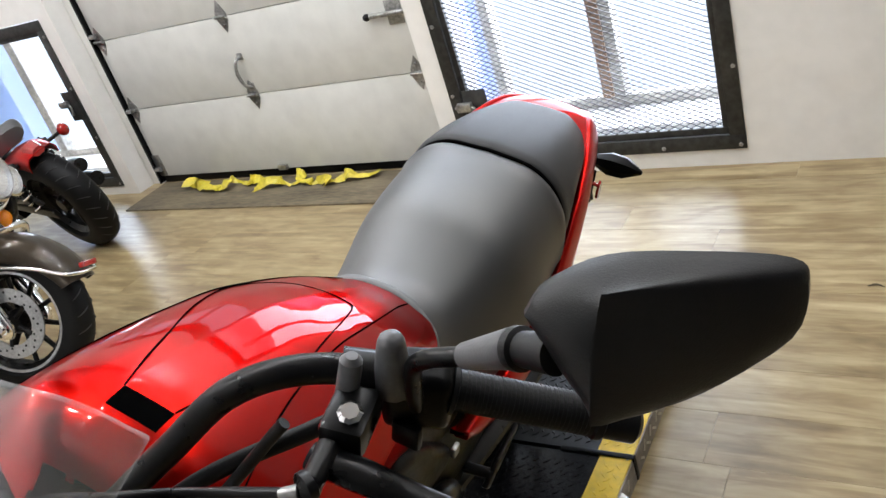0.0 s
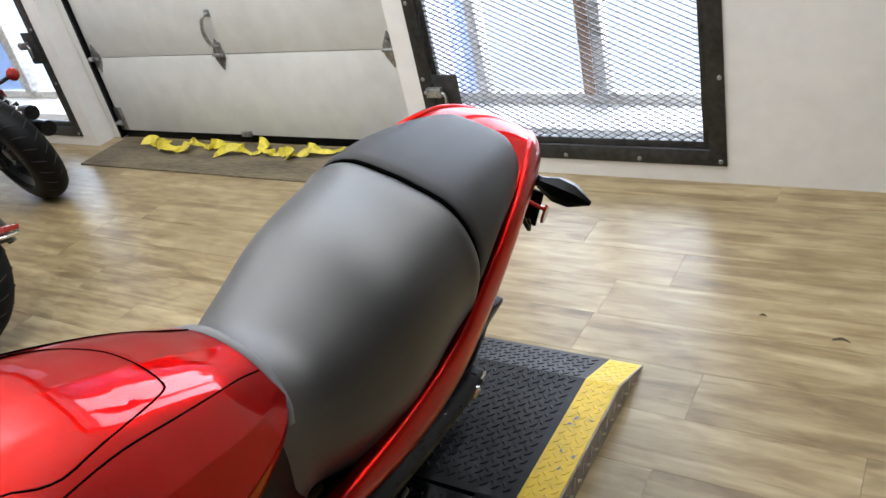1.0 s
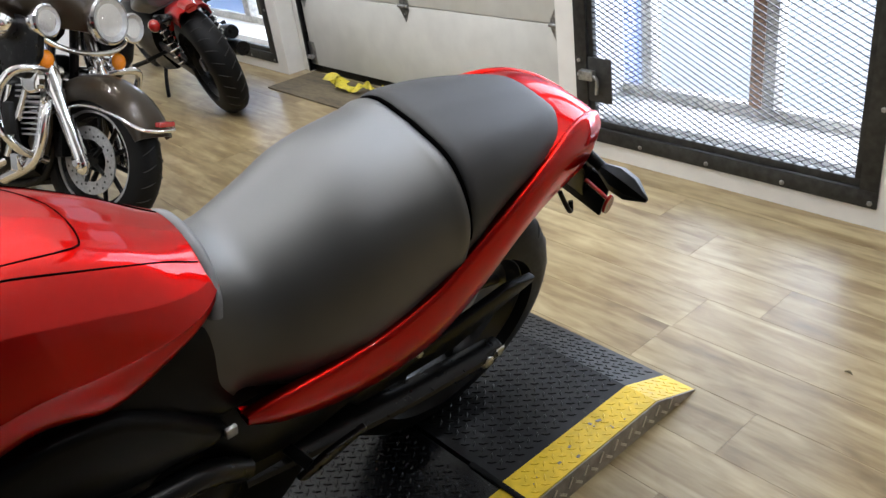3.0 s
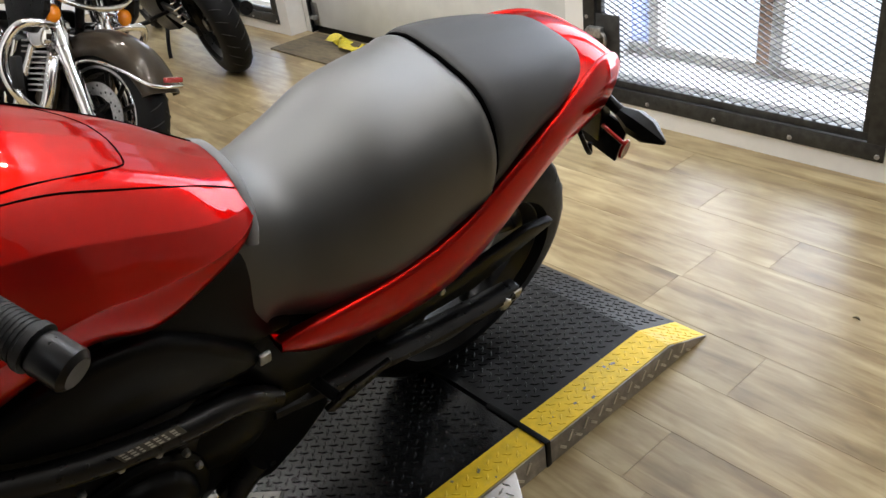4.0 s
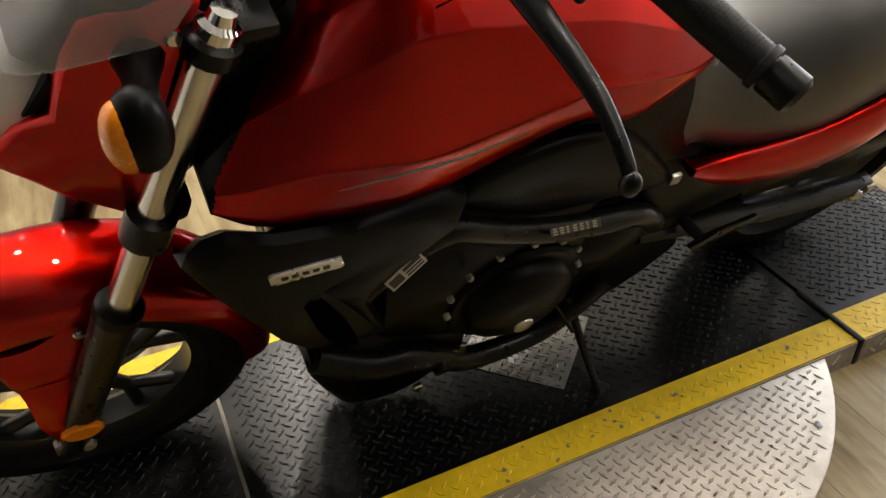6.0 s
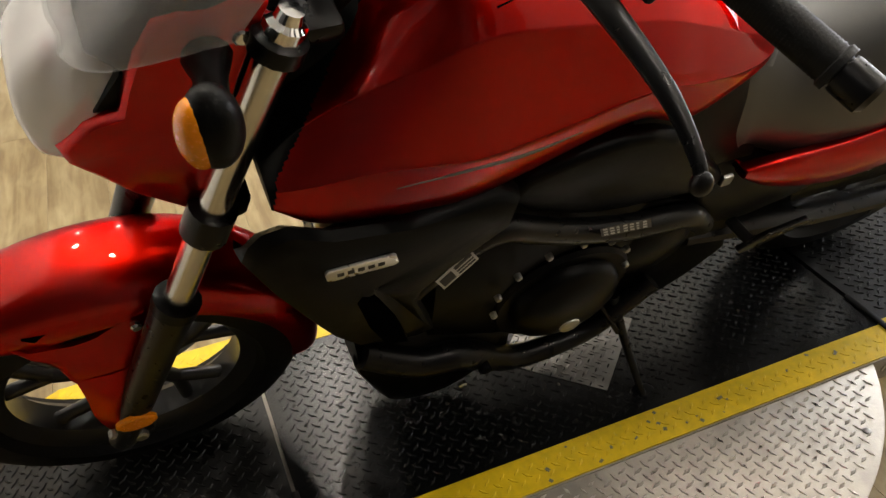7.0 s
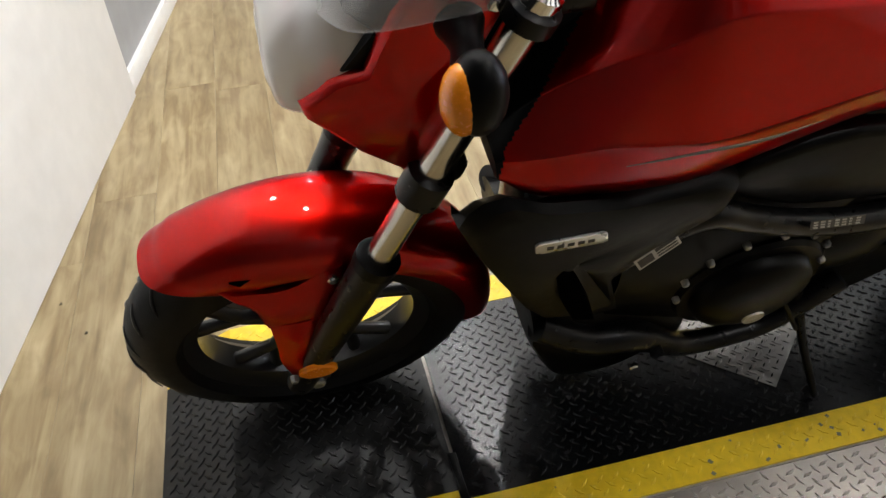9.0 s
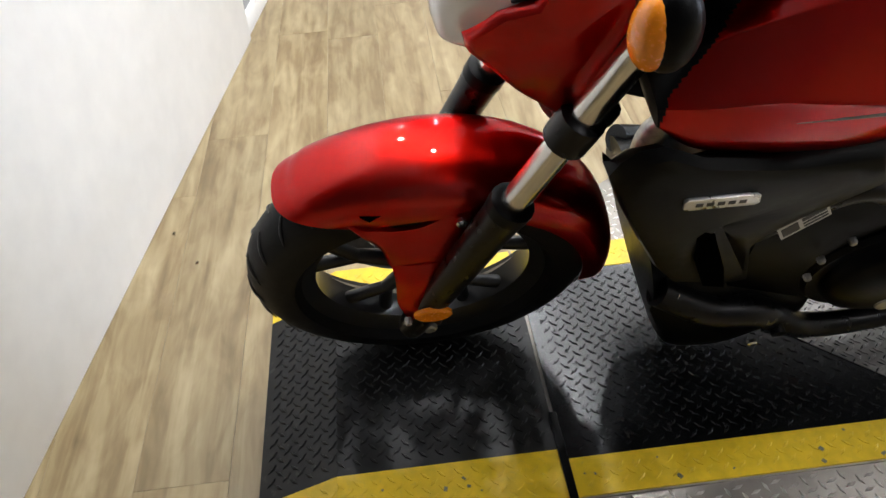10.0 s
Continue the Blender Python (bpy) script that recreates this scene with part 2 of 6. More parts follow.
TINTED = glass("blue_tinted_glass", (0.22, 0.36, 0.85), 0.05, 0.42)
# dark colour for walls out of view, chosen to darken reflections in paint and seat
UNSEEN_DARK = surf("unseen_dark_wall_paint", (0.10, 0.10, 0.103), 0.6, 0, 0, 0.06, 14, 0.1, 120)
LENS = glow("lamp_lens", (1.0, 0.95, 0.86), 9.0)


# ---- mesh helpers ----
def part(name, bm, material, parent=None, label="", sharp=35, sub=0):
    bmesh.ops.remove_doubles(bm, verts=bm.verts[:], dist=1e-6)
    bmesh.ops.recalc_face_normals(bm, faces=bm.faces[:])
    me = bpy.data.meshes.new(name)
    bm.to_mesh(me)
    bm.free()
    me.materials.append(material)
    if sharp:
        me.shade_smooth()
        me.set_sharp_from_angle(angle=radians(sharp))
    ob = new(name, me)
    if sub:
        s = ob.modifiers.new("smooth", "SUBSURF")
        s.levels = s.render_levels = sub
    if parent:
        ob.parent = parent
    if label:
        ob["label"] = label
    return ob


def box(x0, x1, y0, y1, z0, z1, bevel=0.0, seg=2, m=None):
    b = bmesh.new()
    bmesh.ops.create_cube(b, size=1, matrix=Matrix.Translation(((x0 + x1) / 2, (y0 + y1) / 2, (z0 + z1) / 2)) @ Matrix.Diagonal((abs(x1 - x0), abs(y1 - y0), abs(z1 - z0), 1)))
    if bevel:
        bmesh.ops.bevel(b, geom=b.edges[:], offset=bevel, segments=seg, affect="EDGES", profile=0.5)
    if m:
        bmesh.ops.transform(b, matrix=m, verts=b.verts[:])
    return b


def join(*bms):
    out = bms[0]
    for b in bms[1:]:
        me = bpy.data.meshes.new("tmp")
        b.to_mesh(me)
        b.free()
        out.from_mesh(me)
        bpy.data.meshes.remove(me)
    return out


def moved(bm, m):
    bmesh.ops.transform(bm, matrix=m, verts=bm.verts[:])
    return bm


def mirrored(bm):
    bmesh.ops.transform(bm, matrix=Matrix.Diagonal((-1, 1, 1, 1)), verts=bm.verts[:])
    bmesh.ops.reverse_faces(bm, faces=bm.faces[:])
    return bm


def catmull(pts, n):
    """n points along a smooth curve through pts."""
    p = np.array(pts, float)
    q = np.vstack([2 * p[0] - p[1], p, 2 * p[-1] - p[-2]])
    out = []
    for t in np.linspace(0, len(p) - 1, n):
        i = min(int(t), len(p) - 2)
        u = t - i
        a, b, c, d = q[i], q[i + 1], q[i + 2], q[i + 3]
        out.append(0.5 * (2 * b + (c - a) * u + (2 * a - 5 * b + 4 * c - d) * u * u + (3 * b - a - 3 * c + d) * u ** 3))
    return np.array(out)


def skin(rings, closed=True, caps=True):
    """Quads between rings of equal length."""
    bm = bmesh.new()
    vs = [[bm.verts.new(p) for p in r] for r in rings]
    n = len(rings[0])
    for a, b in zip(vs, vs[1:]):
        for i in range(n if closed else n - 1):
            j = (i + 1) % n
            try:
                bm.faces.new((a[i], a[j], b[j], b[i]))
            except ValueError:
                pass
    if caps and closed:
        for r in (vs[0], vs[-1]):
            try:
                bm.faces.new(r)
            except ValueError:
                pass
    return bm


def tube(pts, r, seg=10, n=None, smooth=True, flat=1.0):
    """A round bar along pts; r one radius or one for each point of pts."""
    seg = max(seg, 12) if seg >= 8 else seg
    rs = [r] * len(pts) if isinstance(r, (int, float)) else list(r)
    d = np.hstack([np.array(pts, float), np.array(rs, float)[:, None]])
    if smooth and len(pts) > 2:
        d = catmull(d, n or 6 * (len(pts) - 1) + 1)
    rings, up = [], None
    for i in range(len(d)):
        t = Vector(d[min(i + 1, len(d) - 1), :3] - d[max(i - 1, 0), :3]).normalized()
        if up is None:
            up = t.orthogonal().normalized() if abs(t.z) > 0.9 else t.cross(Vector((0, 0, 1))).normalized()
        up = (up - t * up.dot(t)).normalized()
        s = t.cross(up)
        rings.append([Vector(d[i, :3]) + (up * math.cos(2 * math.pi * k / seg) + s * math.sin(2 * math.pi * k / seg) * flat) * d[i, 3] for k in range(seg)])
    return skin(rings)


def lathe(profile, m=None, seg=48):
    """Profile of (along x, radius), turned round the x axis; closed when first and last point agree."""
    loop = profile[0] == profile[-1]
    rings = [[Vector((a, r * math.cos(2 * math.pi * k / seg), r * math.sin(2 * math.pi * k / seg))) for k in range(seg)] for a, r in profile]
    bm = skin(rings, True, not loop)
    if m:
        moved(bm, m)
    return bm


def ellipsoid(c, r, m=None, u=20, v=12):
    bm = bmesh.new()
    bmesh.ops.create_uvsphere(bm, u_segments=u, v_segments=v, radius=1, matrix=Matrix.Translation(c) @ Matrix.Diagonal((*r, 1)))
    if m:
        moved(bm, m)
    return bm


def slab(outline, x0, x1, bevel=0.0, seg=2):
    """A plate: outline of (y, z), from x0 to x1."""
    bm = bmesh.new()
    f = bm.faces.new([bm.verts.new((x0, y, z)) for y, z in outline])
    e = bmesh.ops.extrude_face_region(bm, geom=[f])
    bmesh.ops.translate(bm, vec=(x1 - x0, 0, 0), verts=[v for v in e["geom"] if isinstance(v, bmesh.types.BMVert)])
    if bevel:
        bmesh.ops.bevel(bm, geom=bm.edges[:], offset=bevel, segments=seg, affect="EDGES", profile=0.5)
    return bm


def bolt(at, r=0.006, h=0.006, axis=(1, 0, 0)):
    q = Vector(axis).to_track_quat("X", "Z").to_matrix().to_4x4()
    return lathe([(0, r), (h * 0.7, r), (h, r * 0.7), (h, 0.0005)], Matrix.Translation(at) @ q, 8)


def crisp(prof, creases):
    """Splits the points of a profile that creases names (index: share of the way to the neighbours) in two."""
    out = []
    for i, p in enumerate(prof):
        if i in creases:
            for q in (prof[i - 1], prof[i + 1]):
                out.append(tuple(a + (b - a) * creases[i] for a, b in zip(p, q)))
        else:
            out.append(p)
    return out


def body(stations, nu=40, nv=24, creases={}):
    """A closed skin of mirror symmetry: each station is y and a half profile of (x, z) from the top centre to the underside."""
    stations = [(y, crisp(prof, creases)) for y, prof in stations]
    k = len(stations[0][1])
    flat = [[y] + [c for p in prof for c in p] for y, prof in stations]
    rings = []
    for row in catmull(flat, nu):
        half = catmull(row[1:].reshape(k, 2), nv)
        half[:, 0] = np.maximum(half[:, 0], 0)
        ring = [(x, row[0], z) for x, z in half] + [(-x, row[0], z) for x, z in half[::-1] if x > 1e-5]
        rings.append(ring if half[-1, 0] > 1e-5 else ring)
    n = min(len(r) for r in rings)
    return skin([r[:n] for r in rings])

# ---- the room ----
def wall_piece(name, x0, x1, z0, z1, parent):
    return part(name, box(x0, x1, 3.10, 3.26, z0, z1), WHITE, parent, sharp=0)


BACK = 3.10
D1 = (-0.96, 0.255)      # meshed opening beside the garage door
GD = (-3.255, -1.06)      # garage door
D2, D2_TOP = (-5.25, -3.43), 1.115      # low glazed opening
JAMB = -3.32      # side of the recess in which the garage door sits
wall_back = tagged(new("wall_back"), "white painted wall with garage door and meshed openings", "wall", kind="structure")
for x0, x1, z0, z1 in ((-5.6, D2[0], 0, CEILING), (D2[0], D2[1], D2_TOP, CEILING), (D2[0], D2[1], 0, 0.06), (D2[1], JAMB, 0, CEILING), (JAMB, D1[0], 2.32, CEILING),
                       (GD[1], D1[0], 0, 2.32), (D1[0], D1[1], 2.5, CEILING), (D1[0], D1[1], 0, 0.07), (D1[1], 3.1, 0, CEILING)):
    wall_piece("wall_panel", x0, x1, z0, z1, wall_back)
# out of view; set close and dark so the flanks don't mirror bright floor
tagged(part("wall_right_unseen", box(3.1, 3.25, -2.2, 3.3, 0, CEILING), UNSEEN_DARK, sharp=0), "unseen dark grey side wall, added to darken reflections", "wall", kind="structure")
tagged(part("wall_left", box(-5.75, -5.6, -2.2, 3.3, 0, CEILING), WHITE, sharp=0), "plain white painted side wall", "wall", kind="structure")
# the front wall runs slightly askew and changes to grey paint beyond its corner
SKEW = Matrix.Translation((-1.775, -0.502, 0)) @ Matrix.Rotation(math.atan2(-0.150, 1.0), 4, "Z")
tagged(part("wall_front", moved(box(0, 2.3, -0.14, 0, 0, CEILING, 0.004), SKEW), WHITE), "white painted wall close before the motorcycle", "wall", kind="structure")
# also out of view and kept dark for the reflections
tagged(part("wall_end_unseen", box(-5.75, 3.25, -2.35, -2.2, 0, CEILING), UNSEEN_DARK, sharp=0), "unseen dark grey end wall, added to darken reflections", "wall", kind="structure")
tagged(part("wall_far", moved(box(-3.9, -0.001, -0.14, -0.03, 0, CEILING), SKEW), GREY, sharp=0), "grey painted wall beyond the white corner", "wall", kind="structure")
tagged(part("baseboard", moved(box(-3.9, -0.002, -0.03, -0.012, 0, 0.075, 0.003), SKEW), WHITE), "white baseboard along the grey wall", "baseboard", kind="structure")
tagged(part("ceiling", box(-5.75, 3.25, -2.35, 3.3, CEILING, CEILING + 0.1), CEIL, sharp=0), "plain white painted ceiling", "ceiling", kind="structure")
floor = tagged(part("floor", box(-5.75, 3.25, -2.2, 3.3, -0.1, -0.0065), PLANK, sharp=0), "weathered oak look vinyl plank floor", "floor", kind="structure")

# the added cool fill lamps get the same fittings as the downlights
for lx, ly in DOWNLIGHTS + COOL_FILL_LIGHTS + SIDE_LIGHTS:
    dl = tagged(new("ceiling_downlight"), "round white recessed ceiling downlight, lit", "downlight", "ceiling downlights")
    dl.location = (lx, ly, CEILING)
    turn = Matrix.Rotation(radians(90), 4, "Y")
    part("trim_ring", lathe([(0.0, 0.075), (0.0, 0.098), (0.008, 0.096), (0.010, 0.080), (0.0, 0.075)], turn, 32), WHITE, dl)
    part("lens", lathe([(0.001, 0.001), (0.001, 0.074), (0.006, 0.072), (0.006, 0.001)], turn, 32), LENS, dl)


# ---- garage door ----
def strap_hinge(parent, x, z, y, flip=1):
    """A diamond-shaped roller hinge with its pin and bolts."""
    w, h = 0.036, 0.082
    o = [(-h, 0.0), (-0.02, w), (0.02, w), (h, 0.0), (0.02, -w), (-0.02, -w)]
    bm = bmesh.new()
    f = bm.faces.new([bm.verts.new((b * 1.0, 0, a)) for a, b in o])
    e = bmesh.ops.extrude_face_region(bm, geom=[f])
    bmesh.ops.translate(bm, vec=(0, -0.004, 0), verts=[v for v in e["geom"] if isinstance(v, bmesh.types.BMVert)])
    h1 = part("hinge", moved(bm, Matrix.Translation((x, y, z))), GALV, parent, sharp=20)
    part("hinge_pin", tube([(x - 0.036, y - 0.012, z), (x + 0.036, y - 0.012, z)], 0.009, 10), GALV, h1)
    for dz in (-0.045, 0.045):
        part("hinge_bolt", bolt((x, y - 0.004, z + dz), 0.006, 0.006, (0, -1, 0)), GALV, h1)


gd = tagged(new("garage_door"), "closed off-white sectional garage door with galvanised hinges", "garage door", kind="structure")
gy, zs = 3.225, [0.045, 0.485, 0.905, 1.36, 1.84]
for z0, z1 in zip(zs, zs[1:]):
    part("section", box(GD[0] + 0.04, GD[1] - 0.004, gy, gy + 0.045, z0 + 0.002, z1 - 0.002, 0.003), DOOR, gd)
# glazed top row, out of view: added so daylight reflects in seat and paint
gx = np.linspace(GD[0] + 0.04, GD[1] - 0.004, 5)
for z0, z1 in ((1.842, 1.94), (2.24, 2.33)):
    part("glazed_rail", box(gx[0], gx[-1], gy, gy + 0.045, z0, z1, 0.003), DOOR, gd)
for i, x in enumerate(gx):
    part("glazed_stile", box(max(gx[0], x - 0.04), min(gx[-1], x + 0.04), gy + 0.001, gy + 0.044, 1.94, 2.24), DOOR, gd)
part("bottom_seal", box(GD[0] + 0.04, GD[1] - 0.004, gy + 0.006, gy + 0.04, 0.003, 0.045, 0.004), BLACK, gd)
for z in zs[1:]:
    for x in (GD[0] + 0.075, -2.205, GD[1] - 0.105):
        strap_hinge(gd, x, z, gy)
for x in (GD[0] + 0.06, GD[1] - 0.05):
    part("corner_bracket", join(box(x - 0.035, x + 0.035, gy - 0.004, gy, 0.05, 0.19, 0.001), tube([(x, gy - 0.02, 0.1), (x, gy - 0.004, 0.1)], 0.012, 10)), GALV, gd)
part("lift_tab", box(-2.235, -2.17, gy - 0.02, gy, 0.045, 0.075, 0.003), GALV, gd)
part("pull_handle", tube([(-2.193, gy, 0.525), (-2.208, gy - 0.03, 0.545), (-2.222, gy - 0.038, 0.61), (-2.208, gy - 0.03, 0.675), (-2.193, gy, 0.692)], [0.007, 0.009, 0.010, 0.009, 0.007], 10), GALV, gd)
for z in (0.53, 0.692):
    part("handle_foot", box(-2.211, -2.175, gy - 0.006, gy, z - 0.018, z + 0.018, 0.003), GALV, gd)
lk = part("slide_lock", box(-1.23, -1.15, gy - 0.01, gy, 0.72, 0.83, 0.003), GALV, gd)
part("lock_bolt", tube([(-1.33, gy - 0.02, 0.775), (-1.07, gy - 0.02, 0.775)], 0.012, 10), GALV, lk)
part("lock_knob", ellipsoid((-1.33, gy - 0.024, 0.775), (0.02, 0.015, 0.017)), SATIN, lk)
part("jamb_lining", box(JAMB, GD[0] + 0.026, gy - 0.006, gy + 0.034, 0.0, 2.32, 0.002), WHITE, gd, "white jamb lining")
x = GD[0] + 0.03
part("track", join(box(x - 0.003, x, gy - 0.030, gy + 0.03, 0.01, 2.16), box(x, x + 0.010, gy - 0.030, gy - 0.024, 0.01, 2.16)), SATIN, gd)
for z in (0.10, 0.485, 0.94, 1.40):
    part("roller", tube([(x + 0.002, gy - 0.020, z), (x + 0.05, gy - 0.020, z)], 0.013, 12), GALV, gd)
floor_mat = tagged(part("floor_mat", box(-3.2, -0.9, 2.872, 3.205, -0.004, 0.009, 0.003), MAT), "soiled brown mat lying before the garage door", "mat")

random.seed(5)


def tape_heap():
    """Crumpled caution tape: a wavy ribbon with loops lying on the mat."""
    a, bm = [], bmesh.new()
    n = 150
    for i in range(n):
        u = i / (n - 1)
        x = -2.92 + 1.33 * u + 0.03 * math.sin(u * 33) + 0.03 * math.sin(u * 71)
        y = 3.10 + 0.035 * math.sin(u * 21) + 0.02 * math.sin(u * 57 + 1)
        z = 0.032 + 0.016 * math.sin(u * 47) + 0.010 * math.sin(u * 93 + 2)
        a.append((x, y, max(z, 0.022)))
    tw = [0.9 * math.sin(i * 0.33) + 0.6 * math.sin(i * 0.81 + 1) for i in range(n)]
    rows = []
    for (x, y, z), t in zip(a, tw):
        w = 0.032
        rows.append((bm.verts.new((x - 0.01 * math.sin(t), y - w * math.cos(t), max(0.012, z - w * abs(math.sin(t)) * 0.7))), bm.verts.new((x + 0.012 * math.cos(2 * t), y, z + 0.012 * math.sin(3 * t))), bm.verts.new((x, y + w * math.cos(t), max(0.012, z + w * 0.9 * math.sin(t))))))
    for p, q in zip(rows, rows[1:]):
        for k in range(2):
            bm.faces.new((p[k], p[k + 1], q[k + 1], q[k]))
    return bm


tagged(part("caution_tape", tape_heap(), TAPE, sharp=30), "crumpled yellow tape lying on the brown mat", "tape")


# ---- meshed openings ----
def diamond_mesh(x0, x1, z0, z1, y, cw=0.043, ch=0.0105, r=0.0014):
    """Expanded metal: bars that zigzag between rows, as one mesh."""
    bm = bmesh.new()
    rows = int((z1 - z0) / ch)
    cols = int((x1 - x0) / (cw / 2))
    for j in range(rows):
        za, zb = z0 + j * ch, z0 + (j + 1) * ch
        prev = None
        for i in range(cols + 1):
            x = x0 + i * cw / 2
            z = zb if (i + j) % 2 else za
            ring = [bm.verts.new((x, y - 2 * r, z - r)), bm.verts.new((x, y + 2 * r, z - r)), bm.verts.new((x, y + 2 * r, z + r)), bm.verts.new((x, y - 2 * r, z + r))]
            if prev:
                for k in range(4):
                    bm.faces.new((prev[k], prev[(k + 1) % 4], ring[(k + 1) % 4], ring[k]))
            prev = ring
    return bm


def mesh_gate(name, xs, z0, top, lock_x, lock_z, label, wired):
    g = tagged(new(name), label, "security screen", kind="structure")
    x0, x1 = xs
    y = BACK
    w = 0.058
    for nm, b in (("frame_bar", (x0, x1, z0, z0 + w)), ("frame_bar", (x0, x1, top - w, top)), ("frame_bar", (x0, x0 + w, z0 + w, top - w)), ("frame_bar", (x1 - w, x1, z0 + w, top - w))):
        part(nm, join(box(b[0], b[1], y - 0.008, y + 0.002, b[2], b[3], 0.001), box(b[0] + (0.0 if b[1] - b[0] > 0.5 else 0.004), b[1] - (0.0 if b[1] - b[0] > 0.5 else 0.004), y + 0.002, y + 0.045, b[2] + 0.004, b[3] - 0.004)), IRON, g)
    i0, i1, j0, j1 = x0 + w, x1 - w, z0 + w, top - w
    for b in ((i0, i1, j0, j0 + 0.028), (i0, i1, j1 - 0.028, j1), (i0, i0 + 0.024, j0 + 0.028, j1 - 0.028), (i1 - 0.024, i1, j0 + 0.028, j1 - 0.028)):
        part("inner_frame", box(*b[:2], y + 0.006, y + 0.03, *b[2:], 0.002), IRON, g)
    if wired:
        tagged(part("wire_mesh", diamond_mesh(i0 + 0.01, i1 - 0.01, j0 + 0.01, j1 - 0.01, y + 0.012), MESH, g, sharp=0), kind="stuff")
    n = int((x1 - x0) / 0.294)
    for i in range(n + 1):
        part("frame_bolt", bolt((x1 - 0.02 - i * 0.294, y - 0.008, z0 + 0.018), 0.0085, 0.006, (0, -1, 0)), GALV, g)
    for i in range(int((top - z0) / 0.33)):
        for x in (x0 + 0.02, x1 - 0.014):
            part("frame_bolt", bolt((x, y - 0.008, z0 + 0.018 + 0.313 * (i + 1)), 0.0085, 0.006, (0, -1, 0)), GALV, g)
    box_ = part("lock_plate", box(lock_x - 0.012, lock_x + 0.105, y - 0.014, y - 0.009, lock_z - 0.02, lock_z + 0.16, 0.003), IRON, g)
    part("latch_bolt", join(box(lock_x - 0.04, lock_x + 0.03, y - 0.04, y - 0.014, lock_z + 0.07, lock_z + 0.11, 0.004), tube([(lock_x - 0.05, y - 0.03, lock_z + 0.09), (lock_x + 0.04, y - 0.03, lock_z + 0.085), (lock_x + 0.045, y - 0.034, lock_z + 0.02)], 0.007, 8)), GALV, box_)
    return g


mesh_gate("security_screen_1", D1, 0.07, 2.48, -0.88, 0.262, "closed dark steel screen door of expanded mesh", True)
mesh_gate("security_screen_2", D2, 0.06, D2_TOP - 0.005, -3.55, 0.53, "closed low dark steel framed glass hatch with lock plate", False)


def window_behind(name, xs, top, posts, label):
    x0, x1 = xs
    w = tagged(new(name), label, "window", kind="structure")
    y = 3.50
    part("window_sill", box(x0 - 0.12, x1 + 0.12, 3.262, y + 0.1, 0.02, 0.118, 0.004), WHITE, w)
    for s in (x0 - 0.12, x1 + 0.09):
        part("reveal", box(s, s + 0.03, 3.262, y + 0.1, 0.119, top), WHITE, w)
    part("head", box(x0 - 0.12, x1 + 0.12, 3.262, y + 0.1, top, top + 0.05), WHITE, w)
    part("bottom_rail", box(x0 - 0.09, x1 + 0.09, y, y + 0.05, 0.119, 0.168, 0.004), WINFRAME, w)
    for px, pw, mat in posts:
        part("mullion", box(px, px + pw, y - 0.02, y + 0.05, 0.169, top, 0.003), mat, w)
    return w


w1 = window_behind("window_1", D1, 2.5, ((-0.422, 0.054, TIMBER), (-0.367, 0.05, WINFRAME), (-0.93, 0.05, WINFRAME)), "tall overexposed window with a stained timber mullion")
part("side_pane", box(D1[0] - 0.09, -0.931, 3.52, 3.526, 0.169, 2.5), TINTED, w1, "blue tinted side pane").visible_shadow = False
w2 = window_behind("window_2", D2, 1.2, ((-4.49, 0.085, WINFRAME),), "low window with a pale blue tinted pane")
part("side_pane", box(D2[0] - 0.09, -4.491, 3.52, 3.526, 0.169, 1.2), PALE_BLUE, w2, "pale blue tinted pane").visible_shadow = False
tagged(part("backdrop", box(-9, 4, 6.0, 6.05, -1, 6), OUTSIDE, sharp=0), "bright overcast daylight outside", "daylight", kind="structure")


# ---- turntable stand ----
XL, XR, XJ, HP = 0.282, -0.367, -0.283, 0.064
CX, CY, DR = -0.047, 0.818, 0.652


def lozenges(inside, x0, x1, y0, y1, z, pitch=0.0208, top=lambda x, y: 0.0, length=0.0128, width=0.0040, high=0.0024, turn=45):
    """Raised bars of tread plate, lying along and across by turns, on a lattice turned by turn degrees."""
    verts, faces = [], []
    ct, st_ = math.cos(radians(turn)), math.sin(radians(turn))
    mx, my = (x0 + x1) / 2, (y0 + y1) / 2
    n = int(math.hypot(x1 - x0, y1 - y0) / 2 / pitch) + 1
    for i in range(-n, n + 1):
        for j in range(-n, n + 1):
            x, y = mx + (i * ct - j * st_) * pitch, my + (i * st_ + j * ct) * pitch
            if not (x0 <= x <= x1 and y0 <= y <= y1 and inside(x, y)):
                continue
            a = radians(turn + (90 if (i + j) % 2 else 0))
            c, s = math.cos(a), math.sin(a)
            k = len(verts)
            for u, v, h in ((-length, 0, 0), (0, -width, 0), (length, 0, 0), (0, width, 0), (-length * 0.62, 0, high), (0, -width * 0.45, high), (length * 0.62, 0, high), (0, width * 0.45, high)):
                px, py = x + u * c - v * s, y + u * s + v * c
                verts.append((px, py, z + top(px, py) + h - (0.0006 if h == 0 else 0)))
            faces += [(k + 4, k + 5, k + 6, k + 7)] + [(k + q, k + (q + 1) % 4, k + 4 + (q + 1) % 4, k + 4 + q) for q in range(4)]
    bm = bmesh.new()
    vs = [bm.verts.new(v) for v in verts]
    for f in faces:
        bm.faces.new([vs[i] for i in f])
    return bm


